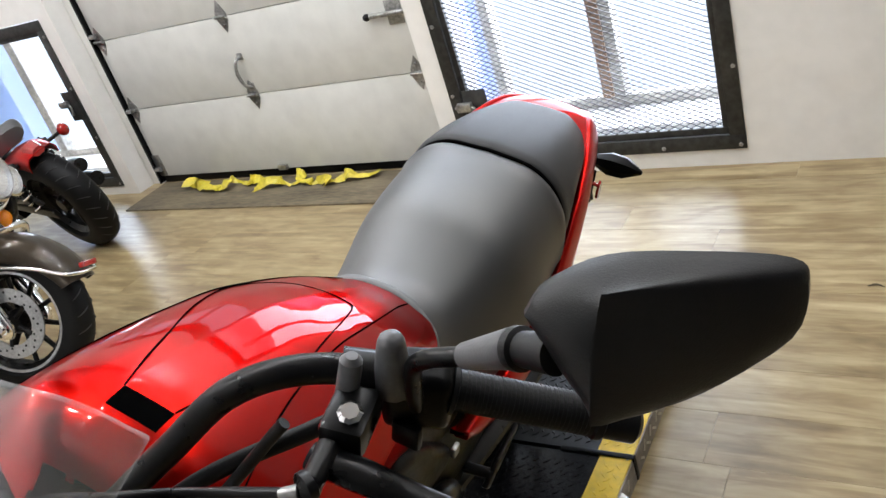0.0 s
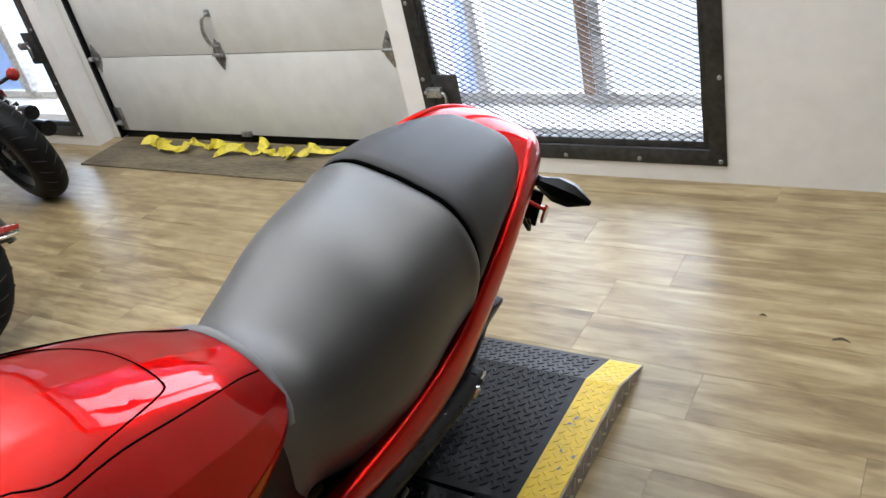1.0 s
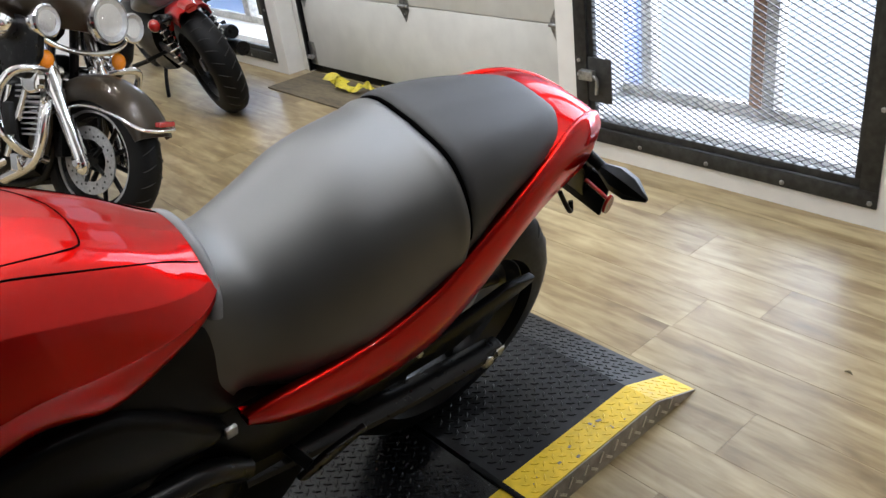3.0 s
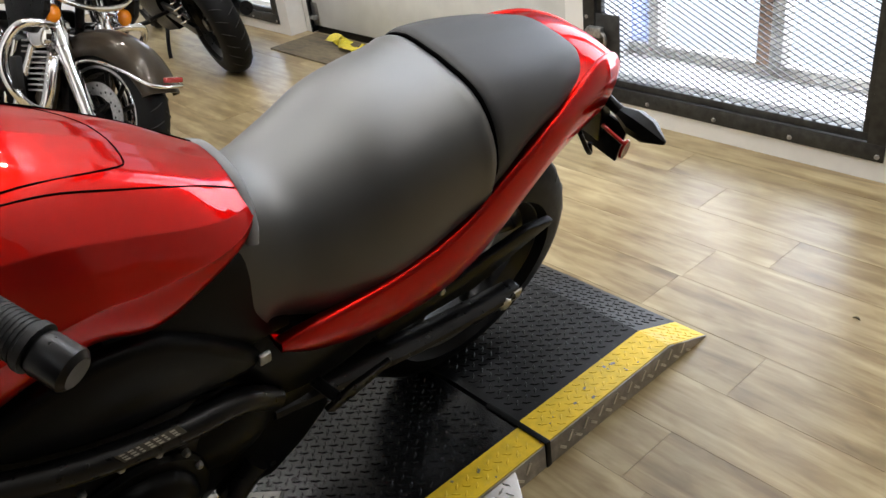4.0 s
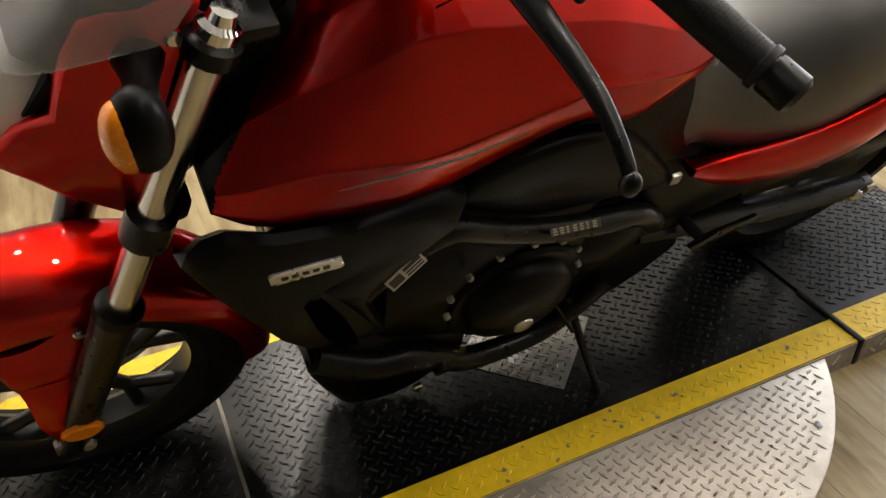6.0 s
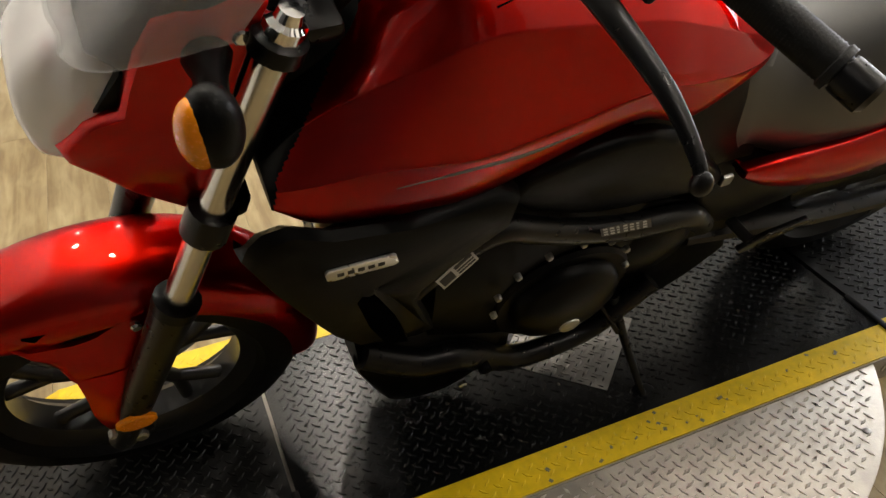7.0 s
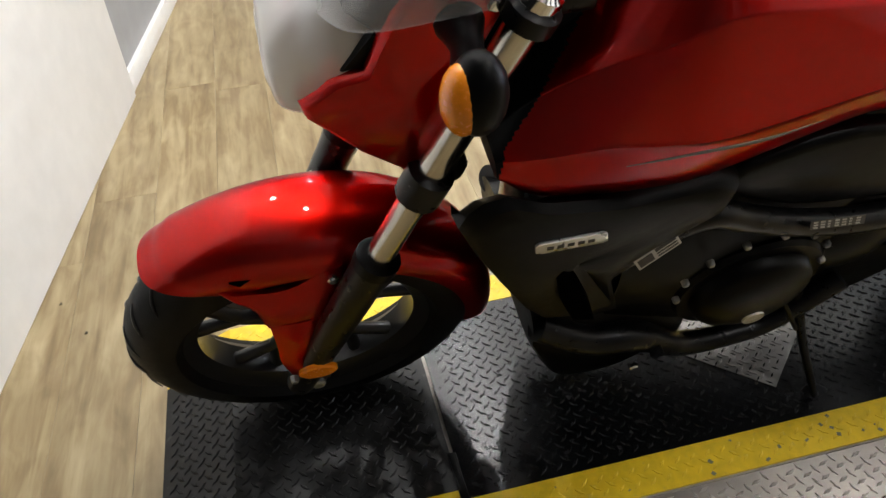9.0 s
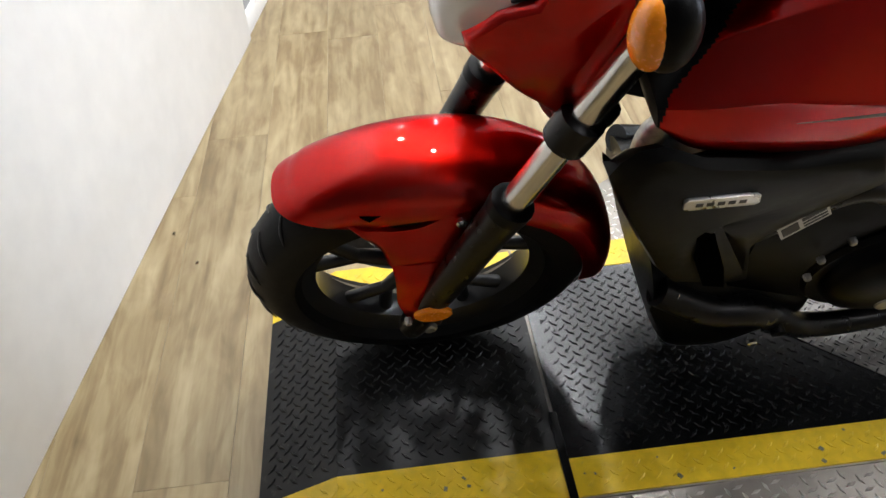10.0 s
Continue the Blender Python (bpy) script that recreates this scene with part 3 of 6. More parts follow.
def deck(parent, name, x0, x1, y0, y1, slope0, slope1, mat, z=HP, thick=None):
    """One strip of a module between x0 and x1; the ends slope to the floor over slope0 and slope1."""
    bot = 0.0 if thick is None else z - thick
    prof = [(y0, 0.0 if slope0 else bot)] if slope0 else [(y0, bot), (y0, z)]
    if slope0:
        prof += [(y0, 0.004), (y0 + slope0, z)]
    if slope1:
        prof += [(y1 - slope1, z), (y1, 0.004), (y1, 0.0)]
    else:
        prof += [(y1, z), (y1, bot)]
    return part(name, slab(prof, x0, x1), mat, parent, sharp=20)


stand = tagged(new("display_turntable"), "low tread plate motorcycle turntable, black deck and yellow edges", "turntable")
for nm, y0, y1, s0, s1, XI in (("front_ramp", -0.345, 0.199, 0.15, 0, 0.182), ("centre_deck", 0.206, 1.472, 0, 0, 0.204), ("rear_ramp", 1.484, 2.07, 0, 0.155, 0.193)):
    paint = DECK if nm == "centre_deck" else DECK_WORN
    p = deck(stand, nm, XJ, XI, y0, y1, s0, s1, paint)

    def lift(x, y, y0=y0, y1=y1, s0=s0, s1=s1):
        if s0 and y < y0 + s0:
            return -(HP - 0.004) * (1 - (y - y0) / s0)
        if s1 and y > y1 - s1:
            return -(HP - 0.004) * (1 - (y1 - y) / s1)
        return 0.0
    tagged(part("tread", lozenges(lambda x, y: True, XJ + 0.02, XI - 0.015, y0 + 0.02, y1 - 0.018, HP, top=lift), paint, p, sharp=0), kind="stuff")
    for nm2, a, b in (("left_edge_strip", XI + 0.0005, XL), ("right_edge_strip", XR, XJ - 0.0005)):
        e = deck(stand, nm2, a, b, y0, y1, s0, s1, YELLOW, HP + 0.001)
        tagged(part("tread", lozenges(lambda x, y: True, a + 0.014, b - 0.012, y0 + 0.02, y1 - 0.018, HP + 0.001, top=lift, high=0.0011), YELLOW, e, sharp=0), kind="stuff")
    # bare side skirt with its own tread
    sk = deck(stand, "side_skirt", XL + 0.0004, XL + 0.0034, y0, y1, s0, s1, SKIRT, HP - 0.002)
    bars = []
    for i in range(int((y1 - y0 - 0.06) / 0.026)):
        yy = y0 + 0.04 + i * 0.026
        zt = HP - 0.014 + lift(0, yy)
        if zt > 0.016:
            bars.append(box(XL + 0.003, XL + 0.0056, -0.0135, 0.0135, -0.0030, 0.0030, m=Matrix.Translation((0, yy, zt * 0.55 + (0.010 if i % 2 else -0.006))) @ Matrix.Rotation(radians(58 if i % 2 else -40), 4, "X")))
    if bars:
        tagged(part("tread", join(*bars), BARS, sk, sharp=0), kind="stuff")
for y in (0.2025, 1.478):
    st = part("joint_strap", box(XL - 0.18, XL + 0.002, y - 0.0075, y + 0.0075, HP + 0.0028, HP + 0.0052, 0.001), BLACK, stand, "black joint strap")
    part("strap_end", box(XL + 0.002, XL + 0.0062, y - 0.0075, y + 0.0075, 0.0, HP + 0.0052, 0.001), BLACK, st)
disc = part("turning_plate", lathe([(-0.012, 0.001), (-0.012, DR), (-0.001, DR), (0, DR - 0.002), (0, 0.001)], pose(CX, CY, HP - 0.006, 0, -90, 0), 160), STEEL, stand, "bare round tread plate", sharp=30)
tagged(part("tread", lozenges(lambda x, y: math.hypot(x - CX, y - CY) < DR - 0.02 and (x > XL + 0.012 or x < XR - 0.012), CX - DR, CX + DR, CY - DR, CY + DR, HP - 0.006, high=0.0017, turn=20), BARS, disc, sharp=0), kind="stuff")
part("turntable_drum", lathe([(-0.05, 0.001), (-0.05, DR - 0.03), (-0.0, DR - 0.03), (0, 0.001)], pose(CX, CY, HP - 0.0185, 0, -90, 0), 96), SATIN, stand)
for a in (18, 42, 62, -20, -45):
    part("plate_screw", bolt((CX + (DR - 0.03) * math.cos(radians(a)), CY + (DR - 0.03) * math.sin(radians(a)), HP - 0.006), 0.008, 0.003, (0, 0, 1)), GALV, disc)
# chipped paint on the near yellow edge
random.seed(11)
chips = []
for k in range(46):
    cy_ = random.uniform(-0.15, 1.85) if k % 3 else random.gauss(0.95, 0.25)
    r = random.uniform(0.0012, 0.0036)
    chips.append(box(-r * random.uniform(0.6, 2.2), r * random.uniform(0.6, 2.0), -r, r, 0, 0.0006, m=Matrix.Translation((random.uniform(XL - 0.07, XL - 0.006), min(cy_, 1.85), HP + 0.0028)) @ Matrix.Rotation(random.uniform(0, 3), 4, "Z")))
tagged(part("paint_chip", join(*chips), DULL, stand, sharp=0), kind="stuff")
# bare window in the black deck, under the engine
patch = part("bare_plate", box(-0.115, 0.115, -0.115, 0.115, HP + 0.0004, HP + 0.0022, 0.0005, m=Matrix.Translation((-0.038, 0.846, 0)) @ Matrix.Rotation(radians(45), 4, "Z")), DULL, stand, "bare tread plate under the engine")
tagged(part("tread", lozenges(lambda x, y: abs(x + 0.038) + abs(y - 0.846) < 0.148, -0.19, 0.112, 0.70, 1.0, HP + 0.002), DULL, patch, sharp=0), kind="stuff")

# ---- wheels, for all three motorcycles ----
def tyre_mesh(r, w, depth, seg=64):
    """Rounded tyre section turned round the x axis, open towards the rim."""
    prof = []
    for k in range(15):
        a = math.pi * (k / 14)
        prof.append((-(w / 2) * math.cos(a), r - depth + depth * (math.sin(a) ** 0.75)))
    prof = [(-w * 0.36, r - depth - 0.012)] + prof + [(w * 0.36, r - depth - 0.012)]
    prof.append(prof[0])
    return lathe(prof, None, seg)


def tread_cuts(r, w, n=26):
    """Slanting grooves of the tread, as thin dark bars just proud of the rubber."""
    bms = []
    for k in range(n):
        for s in (-1, 1):
            a = 2 * math.pi * (k + (0.5 if s > 0 else 0)) / n
            pts = []
            for u in (0.12, 0.35, 0.6, 0.82):
                rr = r - (w * 0.5) * (1 - math.sqrt(max(0.02, 1 - (u * 0.98) ** 2))) * 0.95 + 0.0004
                b = a + 0.16 * u
                pts.append((s * u * w / 2, rr * math.cos(b), rr * math.sin(b)))
            bms.append(tube(pts, [0.001, 0.0022, 0.0022, 0.001], 5, 7))
    return join(*bms)


def wheel(parent, name, centre, r, w, depth, mat_rim, spokes=5, m=None, disc=None, lip=None, fork=True):
    """A cast wheel: tyre, rim, forked spokes, hub, and a brake disc on the side given."""
    m = m or Matrix.Translation(centre)
    rr = r - depth
    root = part(name, moved(lathe([(-w * 0.36, rr - 0.014), (-w * 0.38, rr + 0.004), (-w * 0.34, rr + 0.004), (-w * 0.22, rr - 0.022), (w * 0.22, rr - 0.022), (w * 0.34, rr + 0.004), (w * 0.38, rr + 0.004), (w * 0.36, rr - 0.014), (w * 0.2, rr - 0.036), (-w * 0.2, rr - 0.036), (-w * 0.36, rr - 0.014)], None, 64), m), mat_rim, parent)
    part("tyre", moved(tyre_mesh(r, w, depth), m), RUBBER, root)
    tagged(part("tread_groove", moved(tread_cuts(r, w), m), INK, root), kind="stuff")
    part("hub", moved(lathe([(-0.055, 0.012), (-0.055, 0.035), (-0.03, 0.048), (0.03, 0.048), (0.055, 0.035), (0.055, 0.012)], None, 24), m), mat_rim, root)
    for k in range(spokes):
        a = 2 * math.pi * k / spokes + 0.3
        bms = []
        if fork:
            mid = (rr * 0.52)
            p0, p1 = (0, 0.04 * math.cos(a), 0.04 * math.sin(a)), (0, mid * math.cos(a), mid * math.sin(a))
            bms.append(tube([p0, p1], [0.017, 0.013], 8, smooth=False))
            for d in (-0.24, 0.24):
                bms.append(tube([p1, (0, (rr - 0.02) * math.cos(a + d), (rr - 0.02) * math.sin(a + d))], [0.012, 0.013], 8, smooth=False))
        else:
            bms.append(tube([(0, 0.04 * math.cos(a), 0.04 * math.sin(a)), (0, (rr - 0.02) * math.cos(a), (rr - 0.02) * math.sin(a))], [0.011, 0.009], 8, smooth=False))
        part("spoke", moved(join(*bms), m), mat_rim, root)
    if disc:
        side, dr = disc
        bm = lathe([(side * 0.06, dr * 0.62), (side * 0.06, dr), (side * 0.065, dr), (side * 0.065, dr * 0.62), (side * 0.06, dr * 0.62)], None, 48)
        part("brake_disc", moved(bm, m), ALU, root)
        part("disc_carrier", moved(join(*[tube([(side * 0.06, 0.03 * math.cos(q), 0.03 * math.sin(q)), (side * 0.062, dr * 0.66 * math.cos(q), dr * 0.66 * math.sin(q))], 0.010, 6, smooth=False) for q in [k * 2 * math.pi / 5 for k in range(5)]]), m), mat_rim, root)
        part("disc_hole", moved(join(*[lathe([(side * 0.0652 - 0.0004, 0.0005), (side * 0.0652 - 0.0004, 0.005), (side * 0.0652 + 0.0004, 0.005), (side * 0.0652 + 0.0004, 0.0005)], Matrix.Translation((0, dr * (0.72 + 0.09 * (k % 3)) * math.cos(k * 0.209), dr * (0.72 + 0.09 * (k % 3)) * math.sin(k * 0.209))), 8) for k in range(30)]), m), INK, root)["kind"] = "stuff"
    if lip:
        part("rim_lip", moved(lathe([(s * w * 0.385, rr + 0.006) for s in (1,)] + [(w * 0.395, rr - 0.008), (w * 0.38, rr - 0.016), (w * 0.385, rr + 0.006)], None, 64), m), lip, root)
    return root


# ---- the red motorcycle ----
bike = tagged(new("motorcycle"), "candy red motorcycle with black seat leaning on its side stand", "motorcycle")
bike.matrix_world = pose(-0.16, 0, 0.067, 0, 22, 0)


def fork_at(z, x=0.115, ahead=0.0):
    return (x, -0.027 + 0.412 * (z - 0.30) - ahead, z)


wheel(bike, "front_wheel", (0, -0.005, 0.30), 0.30, 0.118, 0.078, RIM, 5, disc=(-1, 0.155))
wheel(bike, "rear_wheel", (0, 1.545, 0.318), 0.317, 0.160, 0.092, RIM, 5, disc=(-1, 0.12))

# fork legs
for s in (1, -1):
    leg = part("fork_slider", tube([fork_at(z, s * 0.115) for z in (0.275, 0.30, 0.34, 0.45, 0.60, 0.635)], [0.022, 0.026, 0.024, 0.027, 0.029, 0.031], 16, smooth=False), SATIN, bike, "satin black fork slider")
    part("fork_tube", tube([fork_at(z, s * 0.115) for z in (0.63, 1.06)], 0.0195, 20, smooth=False), CHROME, leg, "bright steel fork tube")
    part("dust_seal", tube([fork_at(z, s * 0.115) for z in (0.628, 0.632, 0.650, 0.654)], [0.024, 0.032, 0.032, 0.024], 16, smooth=False), BLACK, leg)
    part("axle_clamp", moved(box(-0.018, 0.018, -0.03, 0.03, -0.035, 0.04, 0.01), Matrix.Translation((s * 0.103, -0.012, 0.305))), SATIN, leg)
    part("axle_bolt", bolt((s * 0.128, -0.006, 0.30), 0.013, 0.01, (s, 0, 0)), GALV, leg)
    part("lower_clamp", tube([fork_at(z, s * 0.115) for z in (0.776, 0.780, 0.822, 0.826)], [0.023, 0.0295, 0.0295, 0.023], 16, smooth=False), SATIN, leg)
    part("upper_clamp", tube([fork_at(z, s * 0.115) for z in (1.036, 1.040, 1.058, 1.062)], [0.022, 0.029, 0.029, 0.022], 16, smooth=False), SATIN, leg)
    part("fork_cap", tube([fork_at(z, s * 0.115) for z in (1.06, 1.074, 1.078, 1.088, 1.0885)], [0.022, 0.022, 0.015, 0.013, 0.001], 12, smooth=False), BRIGHT, leg, "bright fork cap")
    rf = part("reflector", lathe([(0, 0.001), (0, 0.027), (0.006, 0.027), (0.009, 0.023), (0.009, 0.001)], Matrix.Translation((s * 0.136, 0.001, 0.372)) @ (Matrix.Identity(4) if s > 0 else Matrix.Rotation(math.pi, 4, "Z")) @ Matrix.Diagonal((1, 1.15, 0.75, 1)), 24), AMBER, leg, "oval amber reflector")
    part("reflector_screw", bolt((s * 0.130, -0.040, 0.345), 0.007, 0.012, (s, 0, 0)), GALV, leg)
for outline in ([(0.16, 0.780), (0.225, 0.792), (0.235, 0.822), (0.17, 0.815)], [(0.265, 1.036), (0.35, 1.036), (0.35, 1.058), (0.265, 1.058)]):
    part("triple_clamp", slab(outline, -0.115, 0.115, 0.006), SATIN, bike)
part("steering_head", tube([(0, 0.225, 0.78), (0, 0.32, 1.05)], 0.035, 16, smooth=False), SATIN, bike)
part("radiator", slab([(0.40, 0.45), (0.44, 0.45), (0.44, 0.80), (0.38, 0.80)], -0.13, 0.13, 0.006), BLACK, bike)
part("frame_headstock", body([(0.24, [(0, 0.99), (0.03, 0.98), (0.05, 0.9), (0.04, 0.82)]), (0.32, [(0, 1.03), (0.06, 1.0), (0.09, 0.9), (0.08, 0.78)]), (0.44, [(0, 1.03), (0.09, 1.0), (0.13, 0.88), (0.13, 0.76)])], 10, 10), ENGINE, bike)

# front mudguard: a crowned shell round the tyre with deep side blades towards the axle
def guard(t0, t1, half, r0, lift0, lift1, drop, n=36, k=14, thick=0.004):
    """t: degrees from straight up, forward positive. The section is crowned and its sides drop by drop(t)."""
    outer, inner = [], []
    for i in range(n):
        t = t0 + (t1 - t0) * i / (n - 1)
        u = i / (n - 1)
        r = r0 + lift0 * (1 - u) + lift1 * u
        wide = half * (0.80 + 0.20 * math.sin(math.pi * min(1, max(0, u * 0.9 + 0.08))))
        d = drop(t)
        rows = []
        for off in (0, thick):
            row = []
            for j in range(k):
                s = -1 + 2 * j / (k - 1)
                e = abs(s)
                x = wide * math.copysign(min(1, math.sin(min(1, e * 1.02) * math.pi / 2)), s) - math.copysign(off, s) * (e ** 4)
                a = radians(t - (15 * e ** 2.5 * (1 - u) ** 6 if t0 > 0 else 0))     # the nose is rounded in plan
                fall = (1 - math.cos(e * math.pi / 2)) ** 1.35 * d
                rim = min(max(0, e - 0.80) / 0.05, 1) if u > 0.055 else 1     # a stepped border along the edge
                fall += 0.0035 * rim * rim * (3 - 2 * rim)
                rr = r - fall - off * (1 - e ** 4)
                row.append((x, -0.005 - rr * math.sin(a), 0.30 + rr * math.cos(a)))
            rows.append(row)
        outer.append(rows[0])
        inner.append(rows[1])
    return skin([o + i[::-1] for o, i in zip(outer, inner)])


def blade_drop(t):
    return 0.055 + 0.02 * math.exp(-((t - 20) / 30) ** 2)


fender = part("front_fender", guard(38, -93, 0.084, 0.342, 0.004, -0.016, blade_drop, 72, 41), RED, bike, "candy red front mudguard", sharp=50)
def blade_plate(outline, out=0.0, thick=0.010, n=9):
    """A plate in the (y, z) plane that flares outwards towards the axle; upper and lower edge given as two rows of points."""
    up, low = catmull(outline[0], 24), catmull(outline[1], 24)

    def place(y, z, off):
        return (0.083 + 0.045 * min(1, max(0, (0.55 - z) / 0.22)) - 0.7 * max(0, -0.090 - y) + out + off, y, z)
    rings = []
    for p, q in zip(up, low):
        rows = [p + (q - p) * k / (n - 1) for k in range(n)]
        bow = [0.005 * math.sin(math.pi * k / (n - 1)) for k in range(n)]
        rings.append([place(y, z, b) for (y, z), b in zip(rows, bow)] + [place(y, z, b - thick) for (y, z), b in zip(rows[::-1], bow[::-1])])
    return skin(rings)


BLADE_ARM = [[(-0.124, 0.574), (-0.105, 0.567), (-0.088, 0.561), (-0.064, 0.556), (-0.040, 0.550), (-0.008, 0.553), (0.030, 0.574), (0.068, 0.590)],
             [(-0.124, 0.570), (-0.106, 0.553), (-0.084, 0.537), (-0.066, 0.512), (-0.054, 0.470), (-0.015, 0.452), (0.034, 0.455), (0.060, 0.520)]]
BLADE_LEG = [[(-0.054, 0.478), (-0.052, 0.43), (-0.053, 0.385), (-0.044, 0.350), (-0.034, 0.330)],
             [(0.044, 0.478), (0.030, 0.43), (0.014, 0.385), (0.006, 0.350), (0.000, 0.330)]]
for s in (1, -1):
    arm = blade_plate(BLADE_ARM)
    b = part("fender_blade", mirrored(arm) if s < 0 else arm, RED, fender, sharp=50)
    foot = blade_plate(BLADE_LEG, 0.001)
    part("blade_leg", mirrored(foot) if s < 0 else foot, RED, b, sharp=50)
    # a black plate behind the blade stands in for the shaded opening
    recess = slab([(-0.090, 0.588), (-0.04, 0.588), (0.016, 0.588), (-0.006, 0.553), (-0.043, 0.551), (-0.066, 0.560)], 0.060, 0.0765)
    part("blade_recess_shade", mirrored(recess) if s < 0 else recess, VOID, b)
    part("fender_bolt", bolt((s * 0.088, 0.052, 0.572), 0.009, 0.010, (s, 0, 0)), BRIGHT, b)

# tank
TANK = [
    (0.243, [(0, 0.912), (0.07, 0.910), (0.135, 0.902), (0.172, 0.897), (0.180, 0.880), (0.13, 0.872)]),
    (0.29, [(0, 0.935), (0.08, 0.945), (0.142, 0.955), (0.184, 0.905), (0.186, 0.842), (0.13, 0.830)]),
    (0.36, [(0, 0.990), (0.095, 1.003), (0.150, 0.995), (0.196, 0.918), (0.186, 0.820), (0.12, 0.79)]),
    (0.42, [(0, 1.058), (0.098, 1.052), (0.157, 1.018), (0.204, 0.916), (0.186, 0.808), (0.12, 0.785)]),
    (0.50, [(0, 1.120), (0.100, 1.095), (0.160, 1.045), (0.208, 0.916), (0.186, 0.812), (0.12, 0.79)]),
    (0.70, [(0, 1.065), (0.092, 1.045), (0.146, 1.003), (0.186, 0.925), (0.174, 0.862), (0.12, 0.82)]),
    (0.80, [(0, 1.016), (0.083, 1.001), (0.135, 0.961), (0.169, 0.897), (0.166, 0.826), (0.11, 0.80)]),
    (0.89, [(0, 0.960), (0.072, 0.950), (0.122, 0.915), (0.148, 0.872), (0.144, 0.834), (0.095, 0.81)]),
    (0.95, [(0, 0.916), (0.060, 0.908), (0.102, 0.884), (0.125, 0.864), (0.123, 0.846), (0.085, 0.825)]),
    (0.992, [(0, 0.888), (0.050, 0.880), (0.078, 0.868), (0.090, 0.860), (0.088, 0.848), (0.06, 0.83)]),
]
TANK = [(y, [p[0], (0.55 * p[1][0], p[0][1] + 0.28 * (p[1][1] - p[0][1]))] + p[1:]) for y, p in TANK]     # a rounded crown
TANK_CREASES = {3: 0.14, 4: 0.10}


def cut(bm, keep):
    bmesh.ops.delete(bm, geom=[f for f in bm.faces if not keep(f.calc_center_median())], context="FACES")
    return bm


def is_front(c):
    """The black plastic round the steering head, ahead of the painted edge."""
    edge = np.interp(c.z, [0.80, 0.846, 0.872, 0.922, 0.968, 1.024, 1.05, 1.08, 1.10], [0.236, 0.238, 0.241, 0.262, 0.286, 0.317, 0.337, 0.36, 0.39])
    return c.z < 1.075 and c.y < edge + 0.6 * max(0, 0.165 - abs(c.x))


tank = part("fuel_tank", cut(body(TANK, 150, 90, TANK_CREASES), lambda c: not is_front(c)), RED, bike, "candy red sculpted tank cover", sharp=60)
part("tank_front_cover", cut(body(TANK, 150, 90, TANK_CREASES), is_front), BLACK, tank, "black plastic inner cover", sharp=60)


TANK_ROWS = catmull([[y] + [c for p in crisp(prof, TANK_CREASES) for c in p] for y, prof in TANK], 300)


def on_tank(x, y, out=0.0):
    """Height of the tank's skin over a place of its plan, by its upper profile."""
    rows = TANK_ROWS
    row = rows[np.argmin(abs(rows[:, 0] - y))]
    half = catmull(row[1:].reshape(-1, 2), 90)
    half = half[:np.argmax(half[:, 0]) + 1]
    return float(np.interp(abs(x), half[:, 0], half[:, 1])) + out


def seam(points, r=0.0011, mat=None, parent=None, name="panel_gap"):
    return part(name, tube([(x, y, on_tank(x, y, 0.0004)) for x, y in points], r, 6, 40), mat or VOID, parent or tank)


seam([(-0.004, 0.519), (-0.02, 0.564), (-0.039, 0.615), (-0.066, 0.68), (-0.080, 0.745), (-0.076, 0.785), (-0.058, 0.815), (-0.033, 0.838), (0.005, 0.847), (0.040, 0.845), (0.054, 0.832), (0.070, 0.780), (0.083, 0.725), (0.090, 0.687), (0.086, 0.662), (0.076, 0.640), (0.066, 0.580), (0.056, 0.520)], 0.0012)
for s in (1, -1):
    seam([(s * 0.140, 0.50), (s * 0.124, 0.562), (s * 0.110, 0.625), (s * 0.101, 0.684), (s * 0.094, 0.745), (s * 0.086, 0.82), (s * 0.076, 0.886), (s * 0.064, 0.94), (s * 0.058, 0.98)], 0.0012)
# the slot's shade is a black patch laid on the tank skin
gx, gy2 = np.linspace(-0.002, 0.056, 7), np.linspace(0.493, 0.518, 4)
slot = part("tank_slot_shade", skin([[(x, y, on_tank(x, y, 0.0016)) for y in gy2] + [(x, y, on_tank(x, y, -0.01)) for y in gy2[::-1]] for x in gx]), VOID, tank)
tank_flash = [(0.210, 0.375, 0.899), (0.2105, 0.45, 0.899), (0.212, 0.53, 0.903), (0.209, 0.60, 0.914)]
for s in (1, -1):
    part("tank_flash", tube([(s * (x + 0.001), y, z + 0.004) for x, y, z in tank_flash], [0.0005, 0.0018, 0.0022, 0.0005], 6, 24), SILVER, tank, "grey graphic line")

